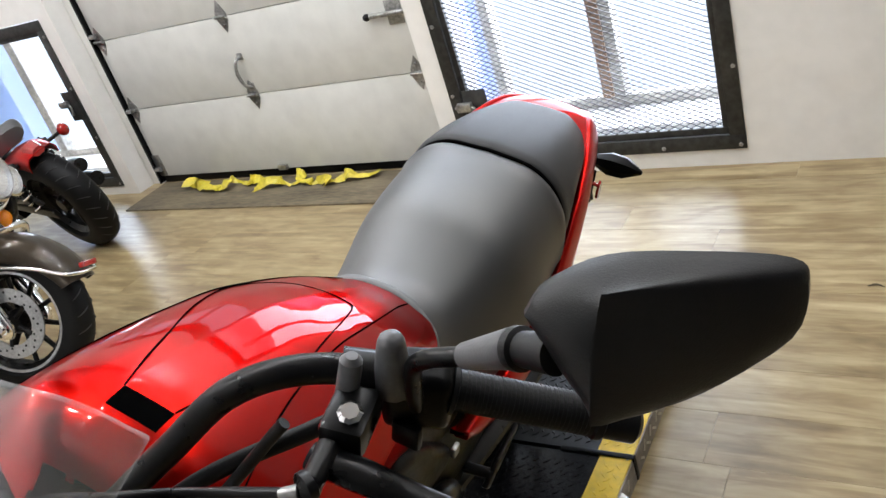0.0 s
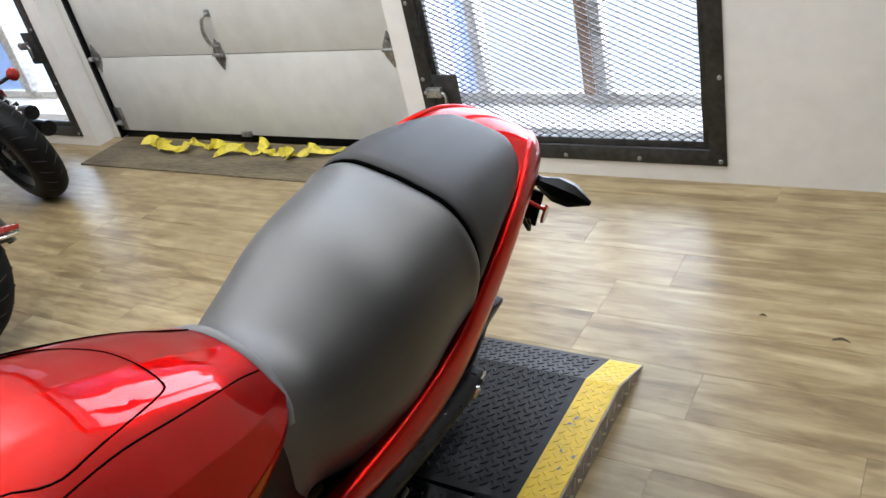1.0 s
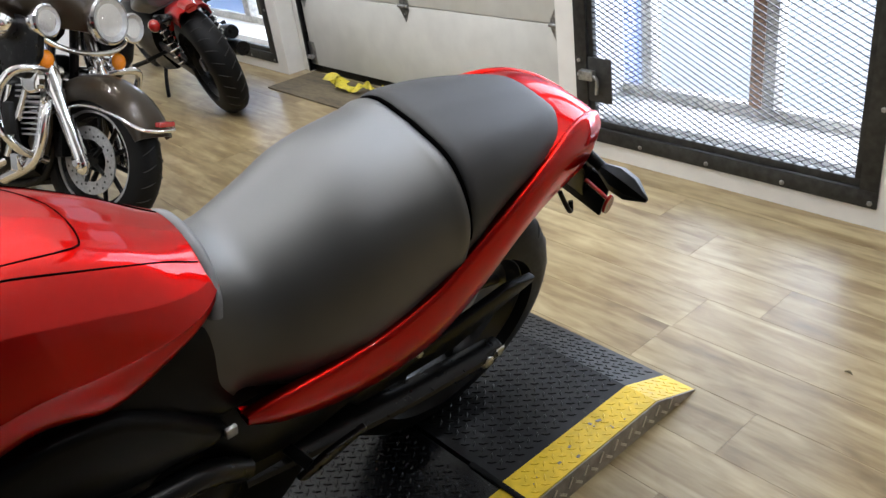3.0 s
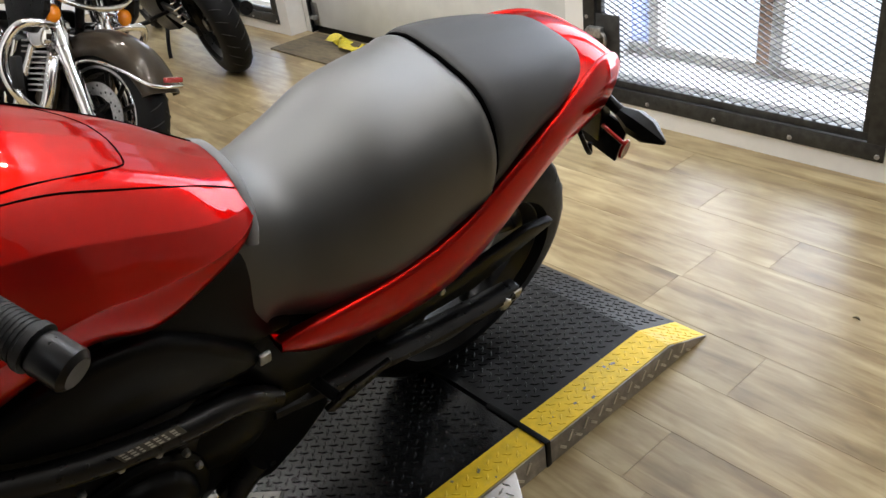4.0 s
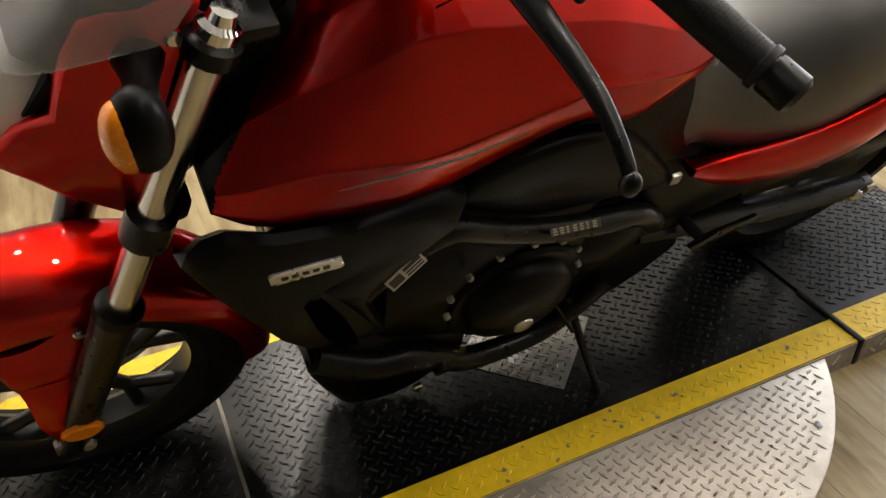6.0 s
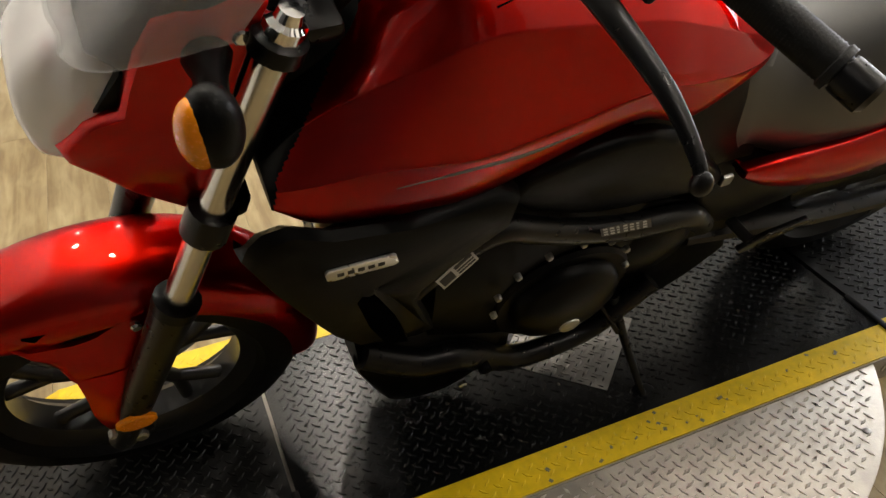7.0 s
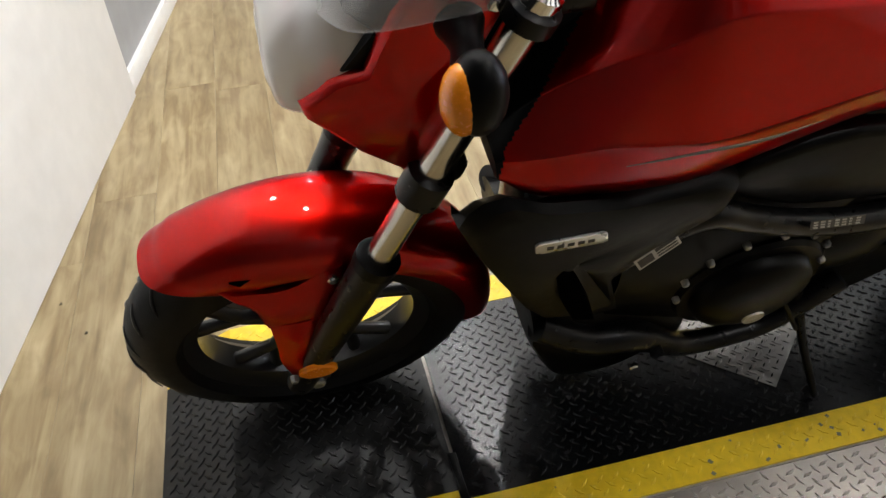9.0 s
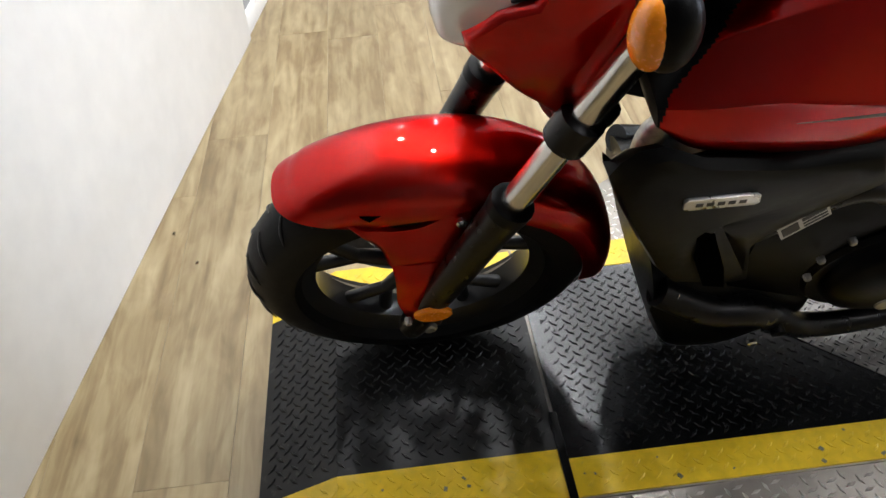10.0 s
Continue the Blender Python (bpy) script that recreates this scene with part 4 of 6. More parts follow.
# seat
SEATS = [
    (0.955, [(0, 0.880), (0.045, 0.874), (0.080, 0.848), (0.115, 0.78), (0.138, 0.70), (0.10, 0.64)]),
    (1.03, [(0, 0.840), (0.058, 0.836), (0.100, 0.808), (0.145, 0.73), (0.166, 0.645), (0.12, 0.60)]),
    (1.09, [(0, 0.848), (0.068, 0.844), (0.118, 0.812), (0.164, 0.73), (0.180, 0.625), (0.13, 0.58)]),
    (1.16, [(0, 0.876), (0.080, 0.870), (0.138, 0.830), (0.182, 0.735), (0.187, 0.603), (0.13, 0.565)]),
    (1.22, [(0, 0.902), (0.090, 0.894), (0.150, 0.850), (0.189, 0.755), (0.187, 0.610), (0.13, 0.570)]),
    (1.30, [(0, 0.917), (0.093, 0.908), (0.152, 0.864), (0.185, 0.782), (0.180, 0.652), (0.125, 0.600)]),
    (1.385, [(0, 0.918), (0.092, 0.909), (0.148, 0.868), (0.176, 0.803), (0.170, 0.695), (0.12, 0.635)]),
    (1.396, [(0, 0.910), (0.088, 0.900), (0.142, 0.860), (0.170, 0.795), (0.163, 0.700), (0.12, 0.645)]),
]
foam = body(SEATS, 64, 40)
for _ in range(90):     # soft foam under a stretched cover
    bmesh.ops.smooth_vert(foam, verts=[v for v in foam.verts if 0.972 < v.co.y < 1.372], factor=0.5, use_axis_x=True, use_axis_y=False, use_axis_z=True)
saddle = part("seat", foam, SEAT, bike, "smooth grey-black saddle", sharp=60)
part("seat_nose_band", tube([(x, y - 0.004, z) for x, y, z in ((-0.110, 0.976, 0.825), (-0.094, 0.985, 0.850), (-0.05, 0.994, 0.878), (0, 0.997, 0.884), (0.05, 0.994, 0.878), (0.094, 0.985, 0.850), (0.110, 0.976, 0.825))], 0.010, 8, 40), WELT, saddle, "pale seat welt")
PILLION = [
    (1.399, [(0, 0.910), (0.088, 0.900), (0.141, 0.861), (0.168, 0.800), (0.162, 0.730), (0.12, 0.685)]),
    (1.408, [(0, 0.922), (0.091, 0.913), (0.144, 0.876), (0.169, 0.817), (0.162, 0.745), (0.12, 0.695)]),
    (1.43, [(0, 0.926), (0.090, 0.917), (0.142, 0.881), (0.167, 0.823), (0.160, 0.755), (0.12, 0.705)]),
    (1.50, [(0, 0.918), (0.085, 0.911), (0.131, 0.883), (0.153, 0.845), (0.147, 0.795), (0.11, 0.745)]),
    (1.60, [(0, 0.900), (0.075, 0.894), (0.113, 0.872), (0.131, 0.847), (0.126, 0.817), (0.09, 0.775)]),
    (1.68, [(0, 0.880), (0.058, 0.876), (0.085, 0.860), (0.098, 0.848), (0.094, 0.833), (0.07, 0.795)]),
    (1.715, [(0, 0.860), (0.035, 0.858), (0.052, 0.850), (0.058, 0.848), (0.056, 0.841), (0.04, 0.815)]),
]
seam_line = catmull([(0.166, 0.78), (0.169, 0.806), (0.143, 0.868), (0.090, 0.909), (0, 0.918)], 14)
part("seat_seam", tube([(x, 1.3985, z) for x, z in seam_line] + [(-x, 1.3985, z) for x, z in seam_line[::-1][1:]], 0.0035, 6, smooth=False), VOID, saddle)
part("pillion_seat", body(PILLION, 44, 36), SEAT_B, bike, "grained black pillion seat", sharp=60)

# tail
TAIL = [
    (0.972, (0.180, 0.668), (0.183, 0.660), (0.180, 0.648)),
    (1.03, (0.188, 0.682), (0.198, 0.652), (0.188, 0.616)),
    (1.12, (0.192, 0.684), (0.205, 0.640), (0.194, 0.590)),
    (1.22, (0.193, 0.692), (0.208, 0.640), (0.197, 0.580)),
    (1.33, (0.190, 0.720), (0.204, 0.662), (0.195, 0.596)),
    (1.43, (0.177, 0.770), (0.192, 0.706), (0.184, 0.642)),
    (1.53, (0.160, 0.818), (0.176, 0.764), (0.166, 0.702)),
    (1.62, (0.138, 0.848), (0.155, 0.798), (0.145, 0.728)),
    (1.71, (0.108, 0.858), (0.132, 0.806), (0.124, 0.735)),
    (1.79, (0.080, 0.836), (0.106, 0.790), (0.098, 0.720)),
    (1.855, (0.050, 0.798), (0.070, 0.772), (0.062, 0.710)),
]
tl = catmull([[r[0]] + [c for p in r[1:] for c in p] for r in TAIL], 60)
for s in (1, -1):
    rings = []
    for y, ux, uz, mx, mz, lx, lz in tl:
        edge = catmull([(ux - 0.022, uz - 0.012), (ux, uz), (mx, mz), (lx, lz), (lx - 0.02, lz - 0.004)], 17)
        rings.append([(s * x, y, z) for x, z in edge] + [(s * (lx - 0.03), y, lz + 0.012), (s * (ux - 0.03), y, uz - 0.022)])
    part("tail_panel", skin(rings), RED, bike, "candy red tail panel", sharp=50)
cap = []
for y, ux, uz, mx, mz, lx, lz in tl[40:]:
    h = 0.014 * min(1, (1.885 - y) / 0.12)
    cap.append([(x * (ux - 0.004), y, uz + h * (1 - x * x) - 0.004) for x in np.linspace(-1, 1, 13)] + [(x * (ux - 0.01), y, uz - 0.03) for x in np.linspace(1, -1, 7)])
tailcap = part("tail_cowl", skin(cap), RED, bike, "candy red tail cowl", sharp=50)
part("tail_lamp", body([(1.83, [(0, 0.80), (0.04, 0.795), (0.06, 0.76), (0.05, 0.715)]), (1.878, [(0, 0.775), (0.032, 0.77), (0.05, 0.745), (0.04, 0.71)]), (1.905, [(0, 0.748), (0.015, 0.746), (0.02, 0.738), (0.015, 0.725)])], 12, 12), REDLENS, bike, "dark red tail lamp")
part("undertail", body([(1.20, [(0, 0.70), (0.14, 0.69), (0.17, 0.62), (0.12, 0.56)]), (1.45, [(0, 0.78), (0.13, 0.76), (0.16, 0.68), (0.11, 0.60)]), (1.65, [(0, 0.82), (0.10, 0.80), (0.13, 0.75), (0.09, 0.69)]), (1.845, [(0, 0.76), (0.05, 0.755), (0.062, 0.73), (0.04, 0.69)])], 24, 14), BLACK, bike)
plate = part("plate_bracket", join(slab([(1.80, 0.735), (1.87, 0.74), (1.945, 0.60), (1.95, 0.52), (1.935, 0.52), (1.905, 0.61)], -0.035, 0.035, 0.004), box(-0.09, 0.09, 1.936, 1.944, 0.50, 0.60, 0.003)), BLACK, bike)
for s in (1, -1):
    sg = part("rear_signal", join(tube([(s * 0.03, 1.872, 0.685), (s * 0.09, 1.878, 0.670)], 0.013, 10, smooth=False), lathe([(s * 0.088, 0.001), (s * 0.09, 0.013), (s * 0.132, 0.029), (s * 0.170, 0.027), (s * 0.212, 0.005), (s * 0.213, 0.001)], Matrix.Translation((0, 1.878, 0.669)), 8)), BLACK, plate, "black rear turn signal")
    part("signal_lens", ellipsoid((s * 0.150, 1.889, 0.668), (0.040, 0.020, 0.021)), AMBER, sg)
    part("side_reflector", join(tube([(s * 0.035, 1.925, 0.575), (s * 0.105, 1.925, 0.568)], 0.005, 8, smooth=False), lathe([(0, 0.001), (0, 0.022), (0.006, 0.02), (0.006, 0.001)], Matrix.Translation((s * 0.108 - 0.003, 1.925, 0.556)) @ Matrix.Diagonal((1, 0.65, 1.25, 1)), 18)), REDLENS, plate, "small red reflector on a stalk")
part("grab_hook", tube([(0.12, 1.70, 0.71), (0.135, 1.72, 0.67), (0.135, 1.735, 0.655), (0.128, 1.735, 0.675)], 0.005, 8), BLACK, bike)

# side covers and shrouds
for s in (1, -1):
    c = slab([(0.548, 0.742), (0.575, 0.785), (0.65, 0.805), (0.72, 0.815), (0.767, 0.808), (0.812, 0.788), (0.872, 0.735), (0.922, 0.678), (0.954, 0.640), (0.925, 0.617), (0.84, 0.628), (0.75, 0.638), (0.676, 0.660), (0.60, 0.700)], 0.10, 0.170, 0.016, 3)
    part("side_cover", mirrored(c) if s < 0 else c, BLACK, bike, "black side cover", sharp=50)
    rim = [(0.195, 0.825), (0.205, 0.850), (0.222, 0.868), (0.250, 0.872), (0.30, 0.842), (0.40, 0.822), (0.52, 0.822), (0.556, 0.795), (0.552, 0.757), (0.515, 0.728), (0.468, 0.690), (0.428, 0.648), (0.422, 0.620), (0.445, 0.545), (0.468, 0.474), (0.440, 0.466), (0.395, 0.486), (0.340, 0.508), (0.297, 0.583), (0.255, 0.675), (0.220, 0.755)]
    cy, cz = 0.355, 0.70
    rings = []
    for x, k in ((0.165, 0.98), (0.180, 1.0), (0.198, 0.975), (0.210, 0.92), (0.214, 0.78), (0.215, 0.45), (0.214, 0.02)):
        rings.append([(s * (x - 0.12 * max(0, 0.60 - z) - 0.02 * max(0, y - 0.42)), cy + (y - cy) * k, cz + (z - cz) * k - (1.3 * max(0, 0.198 - x) if z > 0.83 else 0)) for y, z in rim])
    shroud = part("radiator_shroud", skin(rings), BLACK, bike, "black plastic radiator shroud", sharp=40)
    # black plate just proud of the shroud, for the shade in its vent
    hole = slab([(0.330, 0.680), (0.337, 0.694), (0.352, 0.684), (0.392, 0.585), (0.410, 0.522), (0.376, 0.535), (0.348, 0.605)], 0.18, 0.2158)
    part("shroud_vent_shade", mirrored(hole) if s < 0 else hole, VOID, shroud)
    bd = slab([(0.290, 0.766), (0.294, 0.762), (0.376, 0.759), (0.381, 0.763), (0.378, 0.779), (0.373, 0.782), (0.292, 0.784), (0.288, 0.780)], 0.2145, 0.2195, 0.001)
    badge = part("badge", mirrored(bd) if s < 0 else bd, BADGE, shroud, "small silver maker's badge")
    for k in range(5):
        u = 0.303 + 0.0128 * k
        mark = slab([(u, 0.7698 - 0.0005 * k), (u + 0.0085, 0.7695 - 0.0005 * k), (u + 0.0080, 0.7765 - 0.0005 * k), (u - 0.0005, 0.7768 - 0.0005 * k)], 0.2194, 0.2202)
        part("badge_mark", mirrored(mark) if s < 0 else mark, INK, badge)
part("knee_panel", body([(0.74, [(0, 0.84), (0.10, 0.83), (0.150, 0.80), (0.150, 0.66), (0.1, 0.62)]), (0.90, [(0, 0.85), (0.09, 0.84), (0.128, 0.81), (0.148, 0.66), (0.1, 0.61)]), (1.01, [(0, 0.80), (0.07, 0.79), (0.102, 0.75), (0.145, 0.65), (0.1, 0.60)])], 24, 16), BLACK, bike, "black inner panel under the tank")
part("belly_cover", body([(0.352, [(0, 0.42), (0.10, 0.42), (0.158, 0.385), (0.155, 0.33), (0.05, 0.31)]), (0.385, [(0, 0.42), (0.11, 0.42), (0.165, 0.34), (0.158, 0.24), (0.05, 0.22)]), (0.43, [(0, 0.42), (0.12, 0.41), (0.170, 0.32), (0.160, 0.16), (0.05, 0.13)]), (0.53, [(0, 0.40), (0.12, 0.38), (0.170, 0.30), (0.160, 0.14), (0.05, 0.11)]), (0.64, [(0, 0.38), (0.12, 0.36), (0.160, 0.28), (0.140, 0.16), (0.05, 0.13)])], 20, 16), ENGINE, bike, "black belly cover")

# engine and frame
eng = part("engine_block", body([(0.48, [(0, 0.66), (0.10, 0.65), (0.150, 0.50), (0.14, 0.32), (0.08, 0.22)]), (0.62, [(0, 0.70), (0.12, 0.69), (0.165, 0.48), (0.15, 0.28), (0.08, 0.19)]), (0.80, [(0, 0.68), (0.12, 0.66), (0.165, 0.46), (0.15, 0.28), (0.08, 0.19)]), (0.96, [(0, 0.58), (0.10, 0.56), (0.14, 0.42), (0.12, 0.30), (0.07, 0.24)])], 24, 18), ENGINE, bike, "black enamelled engine")
EC = (0.712, 0.418)
for s in (1, -1):
    cv = part("crank_cover", lathe([(s * 0.14, 0.128), (s * 0.166, 0.128), (s * 0.174, 0.122), (s * 0.174, 0.102), (s * 0.190, 0.099), (s * 0.198, 0.092), (s * 0.209, 0.070), (s * 0.216, 0.045), (s * 0.217, 0.001)], Matrix.Translation((0, *EC)), 40), ENGINE, eng, "round black crankcase cover")
    for k in range(9):
        a = radians(-25 + k * 27.5)
        part("cover_bolt", bolt((s * 0.172, EC[0] - 0.014 + 0.122 * math.cos(a), EC[1] + 0.044 + 0.122 * math.sin(a)), 0.0065, 0.010, (s, 0, 0)), GALV, cv)
    part("timing_plug", lathe([(0, 0.001), (0, 0.020), (0.005, 0.018), (0.005, 0.001)], Matrix.Translation((s * 0.2145, 0.713, 0.385)) @ Matrix.Rotation(0, 4, "X") if s > 0 else Matrix.Translation((s * 0.2145 - 0.005, 0.713, 0.385)), 20), ALU, cv)
    # frame spar that bends over the crank cover
    fr = part("frame_spar", tube([(s * 0.165, 0.41, 0.56), (s * 0.176, 0.46, 0.645), (s * 0.180, 0.51, 0.697), (s * 0.181, 0.555, 0.705), (s * 0.181, 0.61, 0.673), (s * 0.181, 0.70, 0.630), (s * 0.181, 0.80, 0.600), (s * 0.176, 0.90, 0.575), (s * 0.16, 0.97, 0.50)], 0.021, 12), SATIN, bike, "black tubular frame")
    lw = part("lower_rail", tube([(s * 0.150, 0.36, 0.385), (s * 0.172, 0.45, 0.335), (s * 0.178, 0.535, 0.320), (s * 0.178, 0.64, 0.232), (s * 0.178, 0.75, 0.222), (s * 0.172, 0.83, 0.240), (s * 0.16, 0.93, 0.33)], [0.026, 0.028, 0.028, 0.024, 0.022, 0.022, 0.022], 14), SATIN, bike)
    part("rear_case", ellipsoid((s * 0.125, 0.885, 0.45), (0.05, 0.10, 0.09)), ENGINE, eng)
sticker = part("frame_label", slab([(0.463, 0.620), (0.508, 0.678), (0.492, 0.708), (0.447, 0.650)], 0.1995, 0.2005), STICKER, bike, "small printed warning label")
for u0, u1, v0, v1 in ((0.06, 0.40, 0.15, 0.82), (0.48, 0.95, 0.62, 0.88), (0.48, 0.95, 0.38, 0.50), (0.48, 0.95, 0.14, 0.26), (0.62, 0.80, 0.66, 0.84)):
    part("label_print", slab([(0.463 + 0.045 * u - 0.016 * v, 0.620 + 0.058 * u + 0.030 * v) for u, v in ((u0, v0), (u1, v0), (u1, v1), (u0, v1))], 0.2005, 0.201), INK, sticker)
st2 = part("frame_label", slab([(0.709, 0.641), (0.800, 0.626), (0.789, 0.654), (0.699, 0.667)], 0.2030, 0.2038), GREY_LABEL, bike, "small grey printed frame label")
for k in range(7):
    for v0, v1 in ((0.14, 0.30), (0.44, 0.58), (0.72, 0.88)):
        u0, u1 = 0.05 + 0.13 * k, 0.05 + 0.13 * k + (0.08 if (k + int(v0 * 10)) % 3 else 0.05)
        part("label_print", slab([(0.709 + 0.091 * u - 0.0105 * v, 0.641 - 0.015 * u + 0.027 * v) for u, v in ((u0, v0), (u1, v0), (u1, v1), (u0, v1))], 0.2038, 0.2042), STICKER, st2)

part("rear_frame_cover", body([(0.86, [(0, 0.74), (0.10, 0.73), (0.135, 0.66), (0.125, 0.50), (0.06, 0.40)]), (1.02, [(0, 0.68), (0.12, 0.67), (0.158, 0.60), (0.145, 0.45), (0.06, 0.36)]), (1.22, [(0, 0.66), (0.12, 0.65), (0.160, 0.58), (0.135, 0.46), (0.06, 0.40)]), (1.42, [(0, 0.70), (0.12, 0.69), (0.150, 0.62), (0.11, 0.55), (0.06, 0.53)])], 24, 14), BLACK, bike, "black rear frame cover")

# swingarm, chain side, mudguard, side stand, pedal
for s in (1, -1):
    sw = part("swingarm", join(tube([(s * 0.12, 0.98, 0.42), (s * 0.135, 1.15, 0.40), (s * 0.14, 1.35, 0.36), (s * 0.142, 1.58, 0.335)], [0.036, 0.034, 0.030, 0.026], 10, flat=0.55), box(s * 0.125, s * 0.158, 1.47, 1.60, 0.305, 0.352, 0.006)), SATIN, bike, "black steel swingarm")
    part("axle_adjuster", join(bolt((s * 0.158, 1.552, 0.330), 0.017, 0.012, (s, 0, 0)), box(s * 0.156, s * 0.162, 1.57, 1.605, 0.315, 0.345, 0.003)), ALU, sw, "bright axle adjuster")
part("chain_guard", slab([(1.20, 0.47), (1.40, 0.476), (1.60, 0.508), (1.685, 0.492), (1.68, 0.478), (1.60, 0.455), (1.47, 0.41), (1.22, 0.42)], 0.115, 0.135, 0.005), BLACK, bike)
hug = []
for i in range(22):
    a = radians(16 - i * 3.0)
    hug.append([((1 if j < 9 else 0.93) * x * 0.088, 1.53 + (0.328 + (0.012 if j < 9 else 0.006) - 0.028 * x * x) * math.sin(a), 0.318 + (0.328 + (0.012 if j < 9 else 0.006) - 0.028 * x * x) * math.cos(a)) for j, x in enumerate(list(np.linspace(-1, 1, 9)) + list(np.linspace(1, -1, 9)))])
part("rear_mudguard", skin(hug), BLACK, bike, sharp=50)
shock = part("shock_spring", tube([(0.06 * math.cos(k * 0.9), 1.03 + 0.06 * math.sin(k * 0.9), 0.42 + k * 0.006) for k in range(36)], 0.006, 6, 140), BLACK, bike)
pipe = part("exhaust_muffler", tube([(-0.15, 0.95, 0.30), (-0.19, 1.10, 0.33), (-0.2, 1.4, 0.40), (-0.2, 1.62, 0.45)], [0.04, 0.055, 0.06, 0.05], 16), SATIN, bike, "black exhaust muffler")
part("exhaust_header", tube([(-0.05, 0.44, 0.62), (-0.06, 0.37, 0.5), (-0.07, 0.42, 0.28), (-0.09, 0.6, 0.2), (-0.13, 0.95, 0.28)], 0.022, 12), GALV, bike)
leg = part("side_stand", tube([(0.155, 0.86, 0.30), (0.215, 0.885, 0.20), (0.300, 0.905, 0.118)], [0.010, 0.0085, 0.007], 10), SATIN, bike, "black side stand, folded out")
part("stand_foot", ellipsoid((0.303, 0.908, 0.114), (0.028, 0.03, 0.006)), SATIN, leg)
part("stand_spring", tube([(0.165, 0.82, 0.31), (0.200, 0.866, 0.23)], 0.005, 8), SATIN, leg)
peg = part("foot_peg", tube([(0.13, 0.57, 0.300), (0.215, 0.57, 0.296)], 0.012, 10, smooth=False), BLACK, bike)
part("pedal_bolt", bolt((0.222, 0.520, 0.300), 0.009, 0.008), BRIGHT, peg)
peg2 = part("pillion_peg", slab([(1.046, 0.436), (1.060, 0.420), (1.105, 0.430), (1.190, 0.462), (1.186, 0.474), (1.100, 0.462)], 0.192, 0.204, 0.003), SATIN, bike, "folded pillion peg")
part("peg_pivot", tube([(0.14, 1.06, 0.45), (0.196, 1.075, 0.445)], 0.011, 10, smooth=False), SATIN, peg2)
for s in (1, -1):
    hp = slab([(0.80, 0.585), (0.95, 0.575), (1.04, 0.51), (1.075, 0.42), (1.10, 0.345), (1.045, 0.272), (0.975, 0.215), (0.905, 0.225), (0.84, 0.30)], 0.115, 0.148, 0.012, 3)
    heel = part("heel_plate", mirrored(hp) if s < 0 else hp, ENGINE, bike, "black heel plate behind the engine", sharp=50)
    for hy, hz in ((0.90, 0.53), (1.03, 0.42), (0.97, 0.26)):
        part("plate_bolt", bolt((s * 0.147, hy, hz), 0.006, 0.006, (s, 0, 0)), SATIN, heel)
part("chain_bolt", bolt((0.148, 1.350, 0.497), 0.008, 0.006), GALV, bike, "bright chain guard bolt")
part("cover_clip", box(0.167, 0.176, 0.938, 0.958, 0.632, 0.655, 0.003), GALV, bike)

